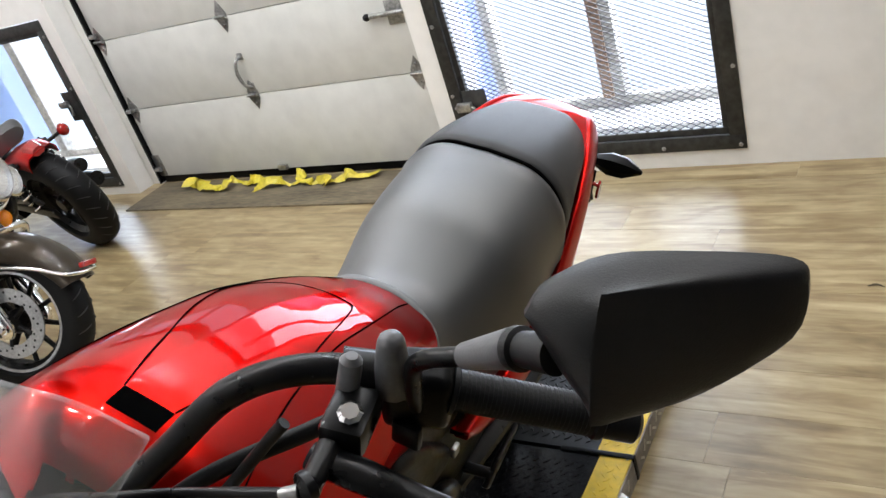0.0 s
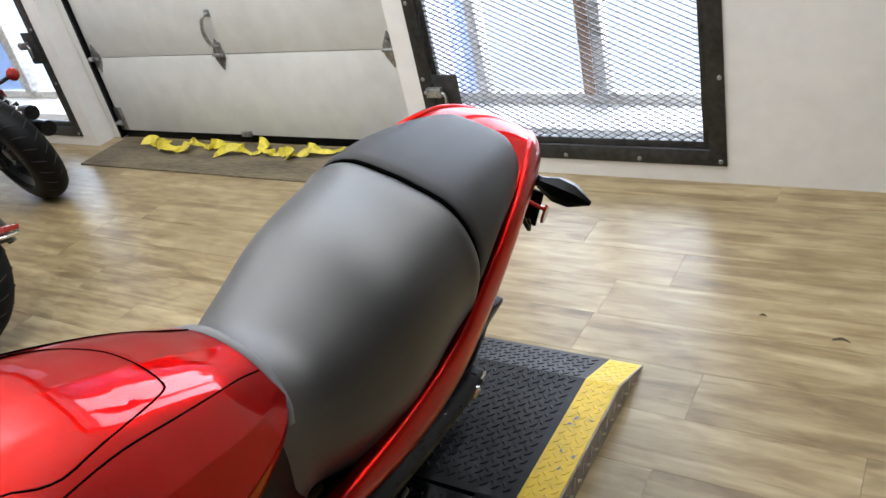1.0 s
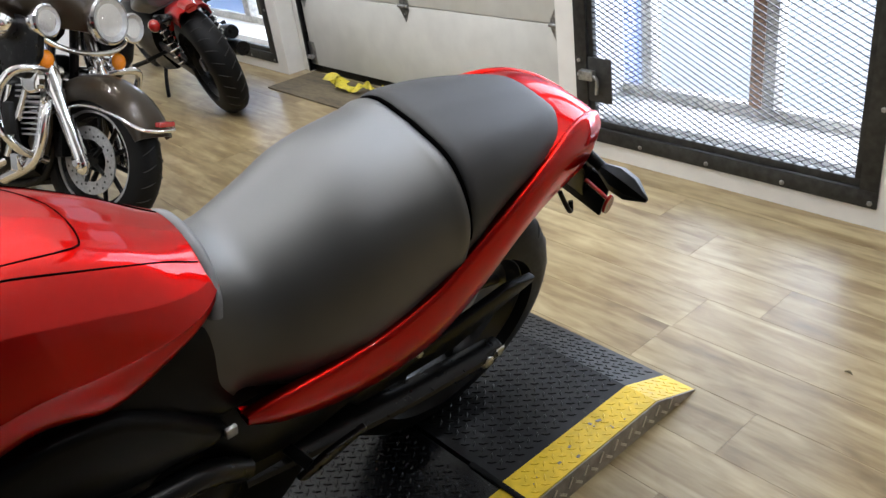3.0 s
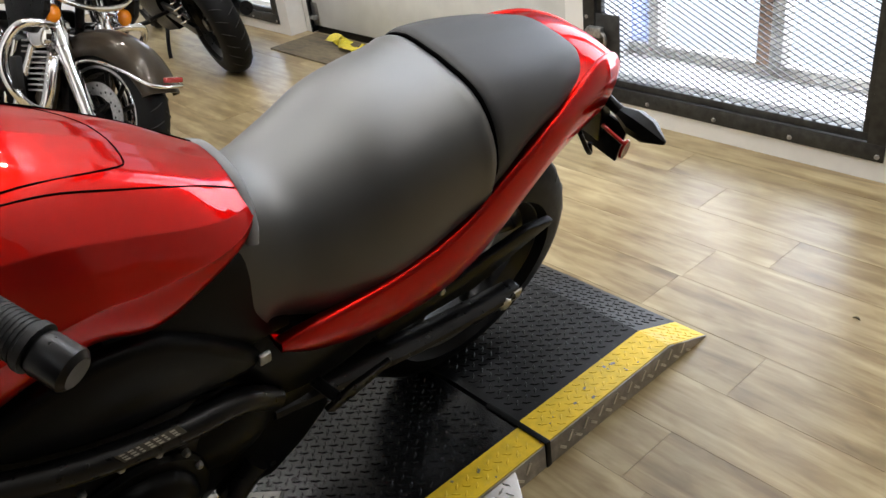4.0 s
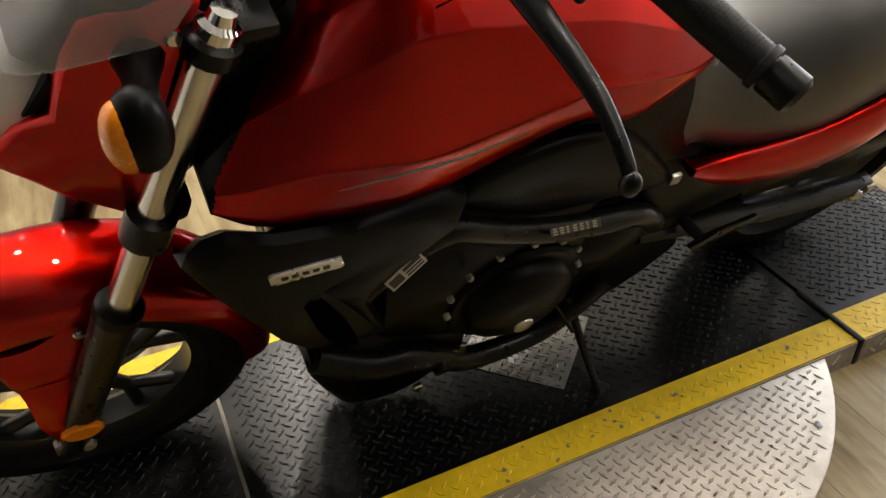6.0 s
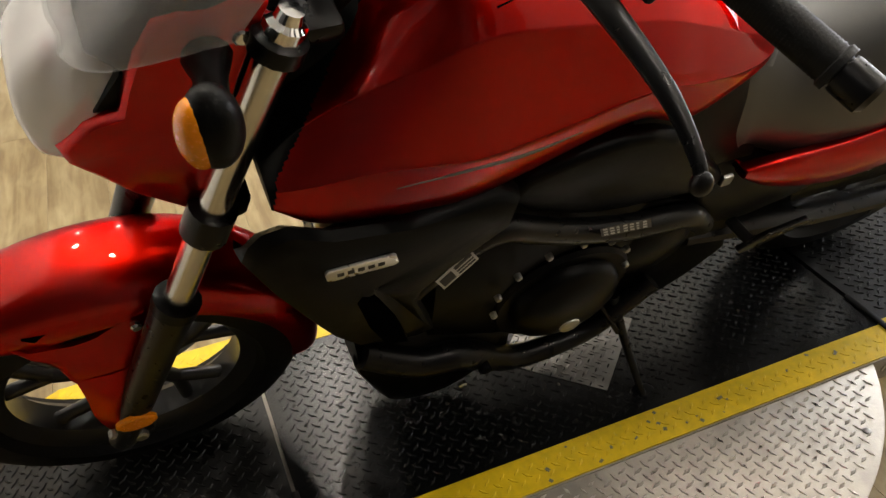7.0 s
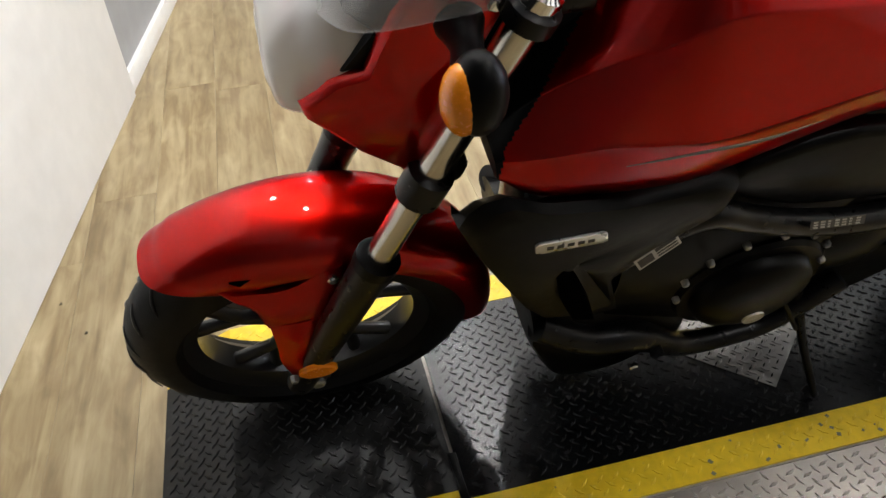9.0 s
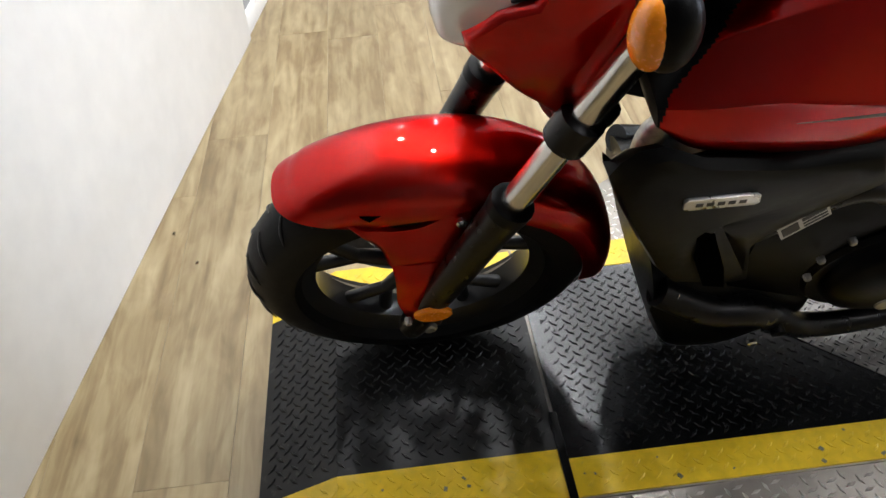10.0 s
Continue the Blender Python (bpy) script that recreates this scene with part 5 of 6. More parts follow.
# handlebar
for s in (1, -1):
    bar = part("handlebar", tube([(s * x, y, z) for x, y, z in ((0.0, 0.37, 1.09), (0.06, 0.40, 1.095), (0.11, 0.455, 1.16), (0.155, 0.495, 1.222), (0.215, 0.535, 1.243), (0.30, 0.573, 1.232), (0.435, 0.633, 1.207))], 0.0127, 14, 48), SATIN, bike, "satin black handlebar")
    ga, gb = Vector((s * 0.305, 0.576, 1.2305)), Vector((s * 0.422, 0.628, 1.2085))
    way = (gb - ga).normalized()
    L = (gb - ga).length
    grip = part("grip", tube([tuple(ga + way * L * u) for u in (0, 0.02, 0.05, 0.06, 0.5, 0.93, 0.94, 0.985, 0.99)], [0.015, 0.021, 0.021, 0.0165, 0.0168, 0.0165, 0.019, 0.019, 0.013], 18, smooth=False), GRIP, bar, "black rubber grip")
    part("grip_rib", join(*[tube([tuple(ga + way * L * (0.10 + 0.0275 * k)), tuple(ga + way * L * (0.118 + 0.0275 * k))], 0.0171, 18, smooth=False) for k in range(30)]), GRIP, grip)
    part("bar_end", tube([tuple(gb + way * u) for u in (0.0, 0.003, 0.026, 0.030, 0.0301)], [0.0155, 0.0165, 0.0165, 0.012, 0.001], 16, smooth=False), SATIN, bar, "black bar end weight")
    sw = part("switch_housing", moved(box(-0.028, 0.028, -0.021, 0.024, -0.032, 0.026, 0.010, 3), Matrix.Translation((s * 0.284, 0.566, 1.230)) @ Matrix.Rotation(radians(s * 25), 4, "Z")), BLACK, bar, "black switch housing")
    part("switch_button", box(s * 0.276, s * 0.302, 0.535, 0.545, 1.190, 1.215, 0.004), BLACK, sw)
    part("switch_toggle", ellipsoid((s * 0.285, 0.592, 1.222), (0.012, 0.009, 0.009)), GRIP, sw)
    perch = part("lever_perch", join(tube([(s * 0.228, 0.540, 1.241), (s * 0.252, 0.552, 1.238)], 0.021, 14, smooth=False), moved(box(-0.018, 0.018, -0.05, 0.0, -0.016, 0.014, 0.006), Matrix.Translation((s * 0.252, 0.532, 1.236)) @ Matrix.Rotation(radians(s * 12), 4, "Z"))), SATIN, bar)
    part("perch_bolt", bolt((s * 0.262, 0.500, 1.249), 0.010, 0.010, (0.1 * s, -0.2, 1)), BRIGHT, perch, "bright pivot bolt")
    part("clamp_bolt", tube([(s * 0.243, 0.524, 1.235), (s * 0.2445, 0.530, 1.272), (s * 0.2447, 0.5305, 1.277)], [0.0095, 0.009, 0.005], 14, smooth=False), BOOT, perch)
    part("mirror_mount", tube([(s * 0.272, 0.550, 1.240), (s * 0.271, 0.546, 1.262), (s * 0.2705, 0.544, 1.290), (s * 0.2703, 0.5435, 1.298), (s * 0.2702, 0.5435, 1.301)], [0.016, 0.014, 0.011, 0.008, 0.002], 14, 24), BOOT, perch, "grey mirror mount")
    lv = part("lever", tube([(s * x, y, z) for x, y, z in ((0.246, 0.470, 1.228), (0.285, 0.474, 1.226), (0.325, 0.480, 1.220), (0.365, 0.488, 1.212), (0.402, 0.494, 1.203), (0.430, 0.497, 1.192), (0.449, 0.498, 1.182), (0.457, 0.498, 1.175))], [0.012, 0.014, 0.012, 0.0105, 0.009, 0.0075, 0.0065, 0.006], 10, 40, flat=0.65), SATIN, perch, "black hand lever")
    part("lever_ball", ellipsoid((s * 0.459, 0.498, 1.172), (0.0085, 0.0085, 0.011)), SATIN, lv)
    # mirror
    stem = part("mirror_stem", tube([(s * x, y, z) for x, y, z in ((0.290, 0.552, 1.225), (0.291, 0.544, 1.255), (0.293, 0.538, 1.284), (0.309, 0.532, 1.306), (0.337, 0.527, 1.327), (0.35, 0.524, 1.339))], 0.0072, 12, 36), SATIN, bar, "black mirror stem")
    part("stem_boot", tube([(s * x, y, z) for x, y, z in ((0.334, 0.5275, 1.325), (0.336, 0.527, 1.327), (0.372, 0.518, 1.3605), (0.374, 0.5175, 1.362))], [0.007, 0.0092, 0.0138, 0.010], 18, smooth=False), BOOT, stem, "grey plastic stem boot")
    part("stem_joint", tube([(s * x, y, z) for x, y, z in ((0.3735, 0.5175, 1.3615), (0.378, 0.515, 1.3655), (0.379, 0.515, 1.366), (0.402, 0.504, 1.383))], [0.0145, 0.0145, 0.0115, 0.013], 18, smooth=False), MIRROR_BLACK, stem)
    MX = [(0.376, 1.403), (0.382, 1.417), (0.410, 1.435), (0.461, 1.442), (0.504, 1.443), (0.517, 1.432), (0.519, 1.402), (0.485, 1.367), (0.452, 1.351), (0.436, 1.354), (0.406, 1.372)]
    mc = (0.452, 1.398)
    out = catmull(MX + MX[:1], 45)[:-1]

    def mirror_ring(d, k, kz=None, ridge=None):
        kz = k if kz is None else kz
        pts = []
        for x, z in out:
            cx = mc[0] if ridge is None else ridge - 0.16 * (z - mc[1])
            pts.append((cx + (x - cx) * k, (z - mc[1]) * kz))
        return [(s * (x + 0.001), 0.535 + 0.4 * (x - 0.448) + 0.4 * z - d, mc[1] + z) for x, z in pts]
    rings = [mirror_ring(d, k, kz, 0.424) for d, k, kz in ((0.030, 0.01, 0.80), (0.0297, 0.05, 0.81), (0.023, 0.40, 0.89), (0.012, 0.80, 0.96), (0.005, 0.96, 0.99), (0.0, 1.0, 1.0))] + [mirror_ring(d, k) for d, k in ((-0.008, 1.0), (-0.010, 0.96), (-0.006, 0.92), (-0.005, 0.02))]
    mir = part("mirror_housing", skin(rings), MIRROR_BLACK, bar, "black mirror housing", sharp=28)
    part("mirror_glass", skin([mirror_ring(-0.0065, 0.915), mirror_ring(-0.0065, 0.01)], True, False), BRIGHT, mir, "mirror glass")
for i, pts in enumerate((((0.255, 0.434, 1.233), (0.198, 0.417, 1.215), (0.142, 0.385, 1.211), (0.07, 0.345, 1.19), (0.03, 0.30, 1.08), (0.03, 0.30, 0.95)), ((0.26, 0.55, 1.215), (0.21, 0.52, 1.18), (0.13, 0.45, 1.13), (0.07, 0.36, 1.05), (0.05, 0.32, 0.92)), ((-0.23, 0.49, 1.235), (-0.16, 0.42, 1.22), (-0.08, 0.34, 1.12), (-0.06, 0.30, 0.95)), ((0.20, 0.50, 1.205), (0.14, 0.44, 1.10), (0.09, 0.40, 1.08), (0.03, 0.33, 1.0)))):
    part("control_cable", tube(pts, (0.0042, 0.008, 0.0055, 0.0055)[i], 8, 40), SATIN if i == 0 else GRIP, bike, "black control cable")
part("cable_ferrule", tube([(0.247, 0.431, 1.230), (0.259, 0.437, 1.2335)], [0.0045, 0.006], 10), GALV, bike)
part("cable_adjuster", tube([(0.258, 0.437, 1.2335), (0.260, 0.440, 1.2335), (0.262, 0.446, 1.233), (0.2625, 0.447, 1.233), (0.256, 0.480, 1.232)], [0.007, 0.012, 0.012, 0.009, 0.010], 12, smooth=False), SATIN, bike)
part("bar_clamp", join(box(-0.06, -0.025, 0.335, 0.40, 1.06, 1.115, 0.008), box(0.025, 0.06, 0.335, 0.40, 1.06, 1.115, 0.008)), SATIN, bike)

# headlamp unit
COWL = [(0.052, 0.934), (0.056, 0.912), (0.075, 0.893), (0.110, 0.855), (0.164, 0.804), (0.190, 0.835), (0.215, 0.915), (0.245, 1.000), (0.265, 1.050), (0.283, 1.088), (0.250, 1.100), (0.200, 1.094), (0.174, 1.083), (0.151, 1.055), (0.135, 1.020), (0.122, 0.984), (0.086, 0.970)][::-1]
nose = part("headlamp_cowl", body([(0.09, [(0, 0.95), (0.05, 0.945), (0.075, 0.91), (0.06, 0.88), (0.03, 0.865)]), (0.14, [(0, 1.0), (0.07, 0.99), (0.1, 0.92), (0.08, 0.84), (0.03, 0.80)]), (0.22, [(0, 1.02), (0.08, 1.0), (0.1, 0.92), (0.08, 0.83), (0.03, 0.80)])], 16, 16), BLACK, bike)
for s in (1, -1):
    rings = []
    cy, cz = 0.165, 0.945
    for x, k in ((0.070, 1.0), (0.090, 1.0), (0.098, 0.97), (0.103, 0.90), (0.106, 0.02)):
        rings.append([(s * (x - 0.25 * max(0, 0.12 - (cy + (y - cy) * k))), cy + (y - cy) * k, cz + (z - cz) * k) for y, z in COWL])
    cw = part("cowl_panel", skin(rings), RED, nose, "candy red headlamp side panel", sharp=35)
    part("cowl_screw", bolt((s * 0.103, 0.250, 1.058), 0.010, 0.007, (s, 0, 0)), BRIGHT, cw)
    fs = part("front_signal", join(tube([(s * 0.10, 0.215, 1.040), (s * 0.15, 0.210, 1.055), (s * 0.20, 0.200, 1.066)], [0.026, 0.016, 0.020], 12), ellipsoid((s * 0.228, 0.198, 1.082), (0.030, 0.026, 0.043))), BLACK, bike, "black front turn signal")
    part("signal_lens", ellipsoid((s * 0.230, 0.184, 1.080), (0.025, 0.019, 0.037)), AMBER, fs, "amber signal lens")
lampb = part("headlamp", body([(0.024, [(0, 0.965), (0.03, 0.962), (0.042, 0.945), (0.03, 0.920), (0.01, 0.912)]), (0.036, [(0, 1.005), (0.05, 1.000), (0.068, 0.960), (0.055, 0.905), (0.02, 0.89)]), (0.085, [(0, 1.045), (0.062, 1.040), (0.084, 0.965), (0.068, 0.895), (0.02, 0.885)]), (0.14, [(0, 1.05), (0.064, 1.045), (0.086, 0.965), (0.07, 0.89), (0.02, 0.88)])], 20, 18), CLEAR, nose, "clear headlamp lens")
part("screen_base", body([(0.110, [(0, 1.065), (0.05, 1.06), (0.072, 1.045), (0.05, 1.030)]), (0.15, [(0, 1.085), (0.075, 1.075), (0.095, 1.035), (0.07, 1.008)]), (0.22, [(0, 1.13), (0.085, 1.115), (0.100, 1.06), (0.08, 1.02)]), (0.28, [(0, 1.13), (0.08, 1.115), (0.095, 1.06), (0.08, 1.02)])], 20, 16), BLACK, nose, "black screen base")
part("reflector_bowl", ellipsoid((0, 0.105, 0.948), (0.055, 0.042, 0.042)), BRIGHT, lampb)
part("position_shade", slab([(0.098, 0.980), (0.124, 0.984), (0.152, 1.018), (0.134, 1.026)], -0.089, 0.089, 0.003), BLACK, nose)
# windscreen: a bent sheet
low = catmull([(-0.125, 0.24, 1.07), (-0.115, 0.123, 1.056), (-0.06, 0.085, 1.04), (0, 0.075, 1.035), (0.06, 0.085, 1.04), (0.115, 0.123, 1.056), (0.125, 0.24, 1.07)], 37)
high = catmull([(-0.155, 0.410, 1.255), (-0.125, 0.385, 1.300), (-0.06, 0.370, 1.305), (0, 0.367, 1.31), (0.06, 0.370, 1.305), (0.125, 0.385, 1.300), (0.155, 0.410, 1.255)], 37)
rings = []
for u in np.linspace(0, 1, 14):
    row = [tuple(a + (b - a) * u + np.array((0, -0.02 * math.sin(u * math.pi), 0))) for a, b in zip(low, high)]
    rings.append(row + [(x * 0.98, y + 0.003, z) for x, y, z in row[::-1]])
part("windscreen", skin(rings), SCREEN, bike, "clear grey fly screen", sharp=50)
part("gauge", join(ellipsoid((0, 0.28, 1.10), (0.08, 0.05, 0.04)), box(-0.05, 0.05, 0.24, 0.30, 1.02, 1.08, 0.01)), BLACK, bike, "black instrument pod")
part("horn", lathe([(0, 0.001), (0, 0.035), (0.02, 0.038), (0.026, 0.001)], pose(0.02, 0.185, 0.76, 0, 0, -70), 20), SATIN, bike)

# ---- the two other motorcycles ----
def bar(name, pts, r, mat, parent, label="", seg=10):
    return part(name, tube(pts, r, seg), mat, parent, label)


tour = tagged(new("touring_motorcycle"), "brown touring motorcycle with chrome crash bars and fork-mounted fairing", "motorcycle")
tour.matrix_world = pose(-2.04, 1.437, 0.016, 0, 0, 114.3) @ pose(0, 0, 0, 0, 19, 0)
wheel(tour, "front_wheel", (0, 0.0, 0.29), 0.29, 0.125, 0.085, SATIN, 10, disc=(-1, 0.135), lip=None, fork=False)
w2 = [c for c in tour.children if c.name.startswith("front_wheel")][0]
for s in (-1, 1):
    part("rim_lip", moved(lathe([(s * 0.046, 0.206), (s * 0.050, 0.200), (s * 0.049, 0.186), (s * 0.044, 0.186), (s * 0.046, 0.206)], None, 64), Matrix.Translation((0, 0, 0.29))), ALU, w2, "polished rim lip")
wheel(tour, "rear_wheel", (0, 1.62, 0.30), 0.30, 0.15, 0.09, SATIN, 10, fork=False)
for s in (-1, 1):
    fl = bar("fork_leg", [(s * 0.105, 0.0, 0.25), (s * 0.11, -0.01, 0.29), (s * 0.115, 0.075, 0.50), (s * 0.118, 0.098, 0.56)], [0.022, 0.028, 0.030, 0.032], BRIGHT, tour, "chrome fork slider", 14)
    bar("fork_cover", [(s * 0.118, 0.094, 0.55), (s * 0.120, 0.150, 0.70), (s * 0.122, 0.195, 0.82)], [0.036, 0.040, 0.040], BRIGHT, fl, "chrome fork cover", 14)
    part("axle_cap", bolt((s * 0.125, -0.01, 0.285), 0.02, 0.02, (s, 0, 0)), BRIGHT, fl)
    sgn = part("turn_signal", join(tube([(s * 0.125, 0.11, 0.69), (s * 0.165, 0.08, 0.68)], 0.014, 10), lathe([(0, 0.001), (0, 0.034), (0.03, 0.036), (0.036, 0.034), (0.036, 0.001)], pose(s * 0.175, 0.105, 0.676, 0, 0, -90), 20)), BRIGHT, tour, "chrome turn signal")
    part("signal_lens", ellipsoid((s * 0.175, 0.066, 0.676), (0.034, 0.02, 0.034)), AMBER, sgn)
    spot = part("spot_lamp", lathe([(-0.07, 0.02), (-0.05, 0.05), (-0.01, 0.062), (0.0, 0.062), (0.004, 0.056), (0.0, 0.054)], pose(s * 0.205, 0.008, 0.81, 0, 0, -90), 24), BRIGHT, tour, "chrome spot lamp")
    part("lamp_glass", ellipsoid((s * 0.205, 0.008, 0.81), (0.054, 0.014, 0.054)), LAMPGLASS, spot)
    part("lamp_reflector", lathe([(0.02, 0.002), (0.016, 0.03), (0.004, 0.053), (0.002, 0.053), (0.012, 0.03), (0.016, 0.002)], pose(s * 0.205, 0.0, 0.81, 0, 0, 90), 24), ALU, spot)
    cb = bar("crash_bar", [(s * 0.10, 0.14, 0.62), (s * 0.20, 0.07, 0.64), (s * 0.30, 0.09, 0.63), (s * 0.335, 0.14, 0.55), (s * 0.335, 0.15, 0.45), (s * 0.28, 0.13, 0.35), (s * 0.14, 0.15, 0.29)], 0.017, BRIGHT, tour, "chrome crash bar", 12)
    part("highway_peg", box(s * 0.325, s * 0.355, 0.06, 0.10, 0.40, 0.52, 0.008), GRIP, cb)
    part("leg_shield", slab([(0.10, 0.52), (0.16, 0.50), (0.24, 0.36), (0.20, 0.27), (0.15, 0.30), (0.11, 0.40)], s * 0.13, s * 0.15, 0.005), BROWN, tour)
    part("footboard_tip", box(s * 0.16, s * 0.24, 0.19, 0.23, 0.25, 0.32, 0.006), BRIGHT, tour)
lampb = part("headlamp", lathe([(-0.09, 0.04), (-0.06, 0.075), (-0.02, 0.092), (0.0, 0.093), (0.008, 0.086), (0.0, 0.082)], pose(0, -0.085, 0.825, 0, 0, -90), 32), BRIGHT, tour, "large chrome headlamp")
part("lamp_glass", ellipsoid((0, -0.087, 0.825), (0.082, 0.02, 0.082)), LAMPGLASS, lampb)
part("lamp_reflector", lathe([(0.03, 0.002), (0.022, 0.045), (0.004, 0.08), (0.001, 0.08), (0.016, 0.045), (0.024, 0.002)], pose(0, -0.094, 0.825, 0, 0, 90), 28), ALU, lampb)
bar("lamp_bar", [(-0.21, 0.05, 0.755), (-0.12, 0.03, 0.715), (0, 0.02, 0.70), (0.12, 0.03, 0.715), (0.21, 0.05, 0.755)], 0.011, BRIGHT, tour)
# batwing fairing
FA = []
for u in np.linspace(0, 1, 16):
    row = []
    for v in np.linspace(-1, 1, 25):
        a = abs(v)
        x = v * (0.20 + 0.23 * math.sin(u * 2.0) - 0.06 * u)
        y = -0.055 + 0.30 * a ** 2.2 + 0.17 * u * u + 0.02 * u
        z = 0.755 + 0.40 * u - 0.05 * (1 - u) * (1 - math.cos(a * 3.1)) * 0.4 + 0.10 * (1 - u) * a
        row.append((x, y, z))
    FA.append(row + [(p[0] * 0.985, p[1] + 0.012, p[2]) for p in row[::-1]])
fairing = part("fairing", skin(FA), BROWN, tour, "brown metallic batwing fairing", sharp=50)


def on_fairing(u, v, off=-0.003):
    a = abs(v)
    return (v * (0.20 + 0.23 * math.sin(u * 2.0) - 0.06 * u), -0.055 + 0.30 * a ** 2.2 + 0.17 * u * u + 0.02 * u + off, 0.755 + 0.40 * u - 0.05 * (1 - u) * (1 - math.cos(a * 3.1)) * 0.4 + 0.10 * (1 - u) * a)


for s in (-1, 1):
    z = [(0.78, 0.95), (0.66, 0.72), (0.50, 0.60), (0.47, 0.70), (0.36, 0.52), (0.33, 0.40)]
    part("flash_graphic", tube([on_fairing(u, s * v) for u, v in z], [0.003, 0.006, 0.008, 0.006, 0.008, 0.002], 6, smooth=False), BLUE, fairing, "blue flash graphic")
part("windshield", skin([[(v * 0.30 * (1 - 0.25 * u), 0.14 + 0.12 * u + 0.10 * v * v, 1.14 + 0.22 * u) for v in np.linspace(-1, 1, 13)] + [(v * 0.295 * (1 - 0.25 * u), 0.146 + 0.12 * u + 0.10 * v * v, 1.14 + 0.22 * u) for v in np.linspace(1, -1, 13)] for u in (0, 0.33, 0.66, 1)]), SCREEN, tour)
fg = []
for i in range(26):
    a = radians(72 - i * 6.2)
    r = 0.325
    prof = [(-0.085, -0.085), (-0.082, -0.04), (-0.068, -0.008), (-0.035, 0.006), (0, 0.010), (0.035, 0.006), (0.068, -0.008), (0.082, -0.04), (0.085, -0.085)]
    k = 0.55 + 0.45 * min(1, i / 6, (25 - i) / 5)
    fg.append([(x, -(r + d * k) * math.sin(a), 0.29 + (r + d * k) * math.cos(a)) for x, d in prof] + [(x * 0.94, -(r + d * k - 0.006) * math.sin(a), 0.29 + (r + d * k - 0.006) * math.cos(a)) for x, d in prof[::-1]])
ff = part("front_fender", skin(fg), BROWN, tour, "brown valanced front mudguard", sharp=50)
bar("fender_trim", [(-0.09, 0.16, 0.47), (-0.09, 0.0, 0.505), (-0.09, -0.16, 0.475), (-0.08, -0.30, 0.42), (0, -0.34, 0.415), (0.08, -0.30, 0.42), (0.09, -0.16, 0.475), (0.09, 0.0, 0.505), (0.09, 0.16, 0.47)], 0.007, BRIGHT, ff, "chrome fender trim", 8)
part("fender_reflector", box(-0.042, 0.042, -0.350, -0.325, 0.428, 0.450, 0.006), REDLENS, ff, "dark orange fender reflector")
eng2 = part("engine", body([(0.26, [(0, 0.60), (0.12, 0.58), (0.17, 0.45), (0.14, 0.28), (0.06, 0.20)]), (0.55, [(0, 0.66), (0.14, 0.64), (0.19, 0.48), (0.16, 0.26), (0.06, 0.17)]), (0.95, [(0, 0.60), (0.13, 0.58), (0.18, 0.45), (0.15, 0.27), (0.06, 0.18)])], 16, 16), ENGINE, tour, "black and chrome twin engine")
for k in range(9):
    part("cylinder_fin", moved(lathe([(-0.004, 0.05), (-0.004, 0.092), (0.004, 0.092), (0.004, 0.05)], None, 20), pose(-0.03, 0.30 - 0.004 * k, 0.40 + 0.026 * k, 0, 90, 0)), ALU, eng2)
for s in (-1, 1):
    part("rocker_cover", moved(box(-0.09, 0.09, -0.06, 0.06, -0.03, 0.04, 0.02, 3), Matrix.Translation((-0.02, 0.27 if s < 0 else 0.62, 0.66))), ENGINE, eng2)
    part("crank_cover", lathe([(s * 0.15, 0.10), (s * 0.19, 0.10), (s * 0.20, 0.09), (s * 0.205, 0.001)], Matrix.Translation((0, 0.48, 0.32)), 28), ENGINE, eng2)
    bar("push_rod", [(s * 0.10, 0.36, 0.36), (s * 0.09, 0.27, 0.60)], 0.013, BRIGHT, eng2)
part("air_cleaner", ellipsoid((-0.20, 0.42, 0.58), (0.045, 0.10, 0.07)), BRIGHT, tour, "chrome oval air cleaner")
horn = part("horn_cover", lathe([(-0.015, 0.05), (0.012, 0.052), (0.02, 0.04), (0.022, 0.001)], pose(-0.19, 0.13, 0.60, 0, 180, 0), 24), BRIGHT, tour)
bar("downtube", [(-0.05, 0.16, 0.86), (-0.06, 0.20, 0.60), (-0.06, 0.26, 0.22), (-0.06, 0.7, 0.16)], 0.019, SATIN, tour)
bar("downtube", [(0.05, 0.16, 0.86), (0.06, 0.20, 0.60), (0.06, 0.26, 0.22), (0.06, 0.7, 0.16)], 0.019, SATIN, tour)
part("tank", body([(0.30, [(0, 0.90), (0.08, 0.88), (0.12, 0.80), (0.06, 0.74)]), (0.50, [(0, 0.98), (0.13, 0.95), (0.18, 0.84), (0.08, 0.74)]), (0.80, [(0, 0.92), (0.10, 0.89), (0.13, 0.80), (0.06, 0.72)])], 16, 16), BROWN, tour, "brown metallic fuel tank")
part("seat", body([(0.80, [(0, 0.78), (0.10, 0.77), (0.13, 0.72), (0.1, 0.68)]), (1.15, [(0, 0.76), (0.16, 0.75), (0.19, 0.70), (0.15, 0.64)]), (1.6, [(0, 0.86), (0.15, 0.84), (0.17, 0.76), (0.13, 0.68)])], 16, 16), SEAT_B, tour)
part("rear_fender", body([(1.3, [(0, 0.68), (0.09, 0.66), (0.10, 0.5), (0.08, 0.45)]), (1.65, [(0, 0.72), (0.095, 0.69), (0.105, 0.5), (0.09, 0.42)]), (1.95, [(0, 0.52), (0.09, 0.49), (0.1, 0.4), (0.08, 0.34)])], 14, 14), BROWN, tour)
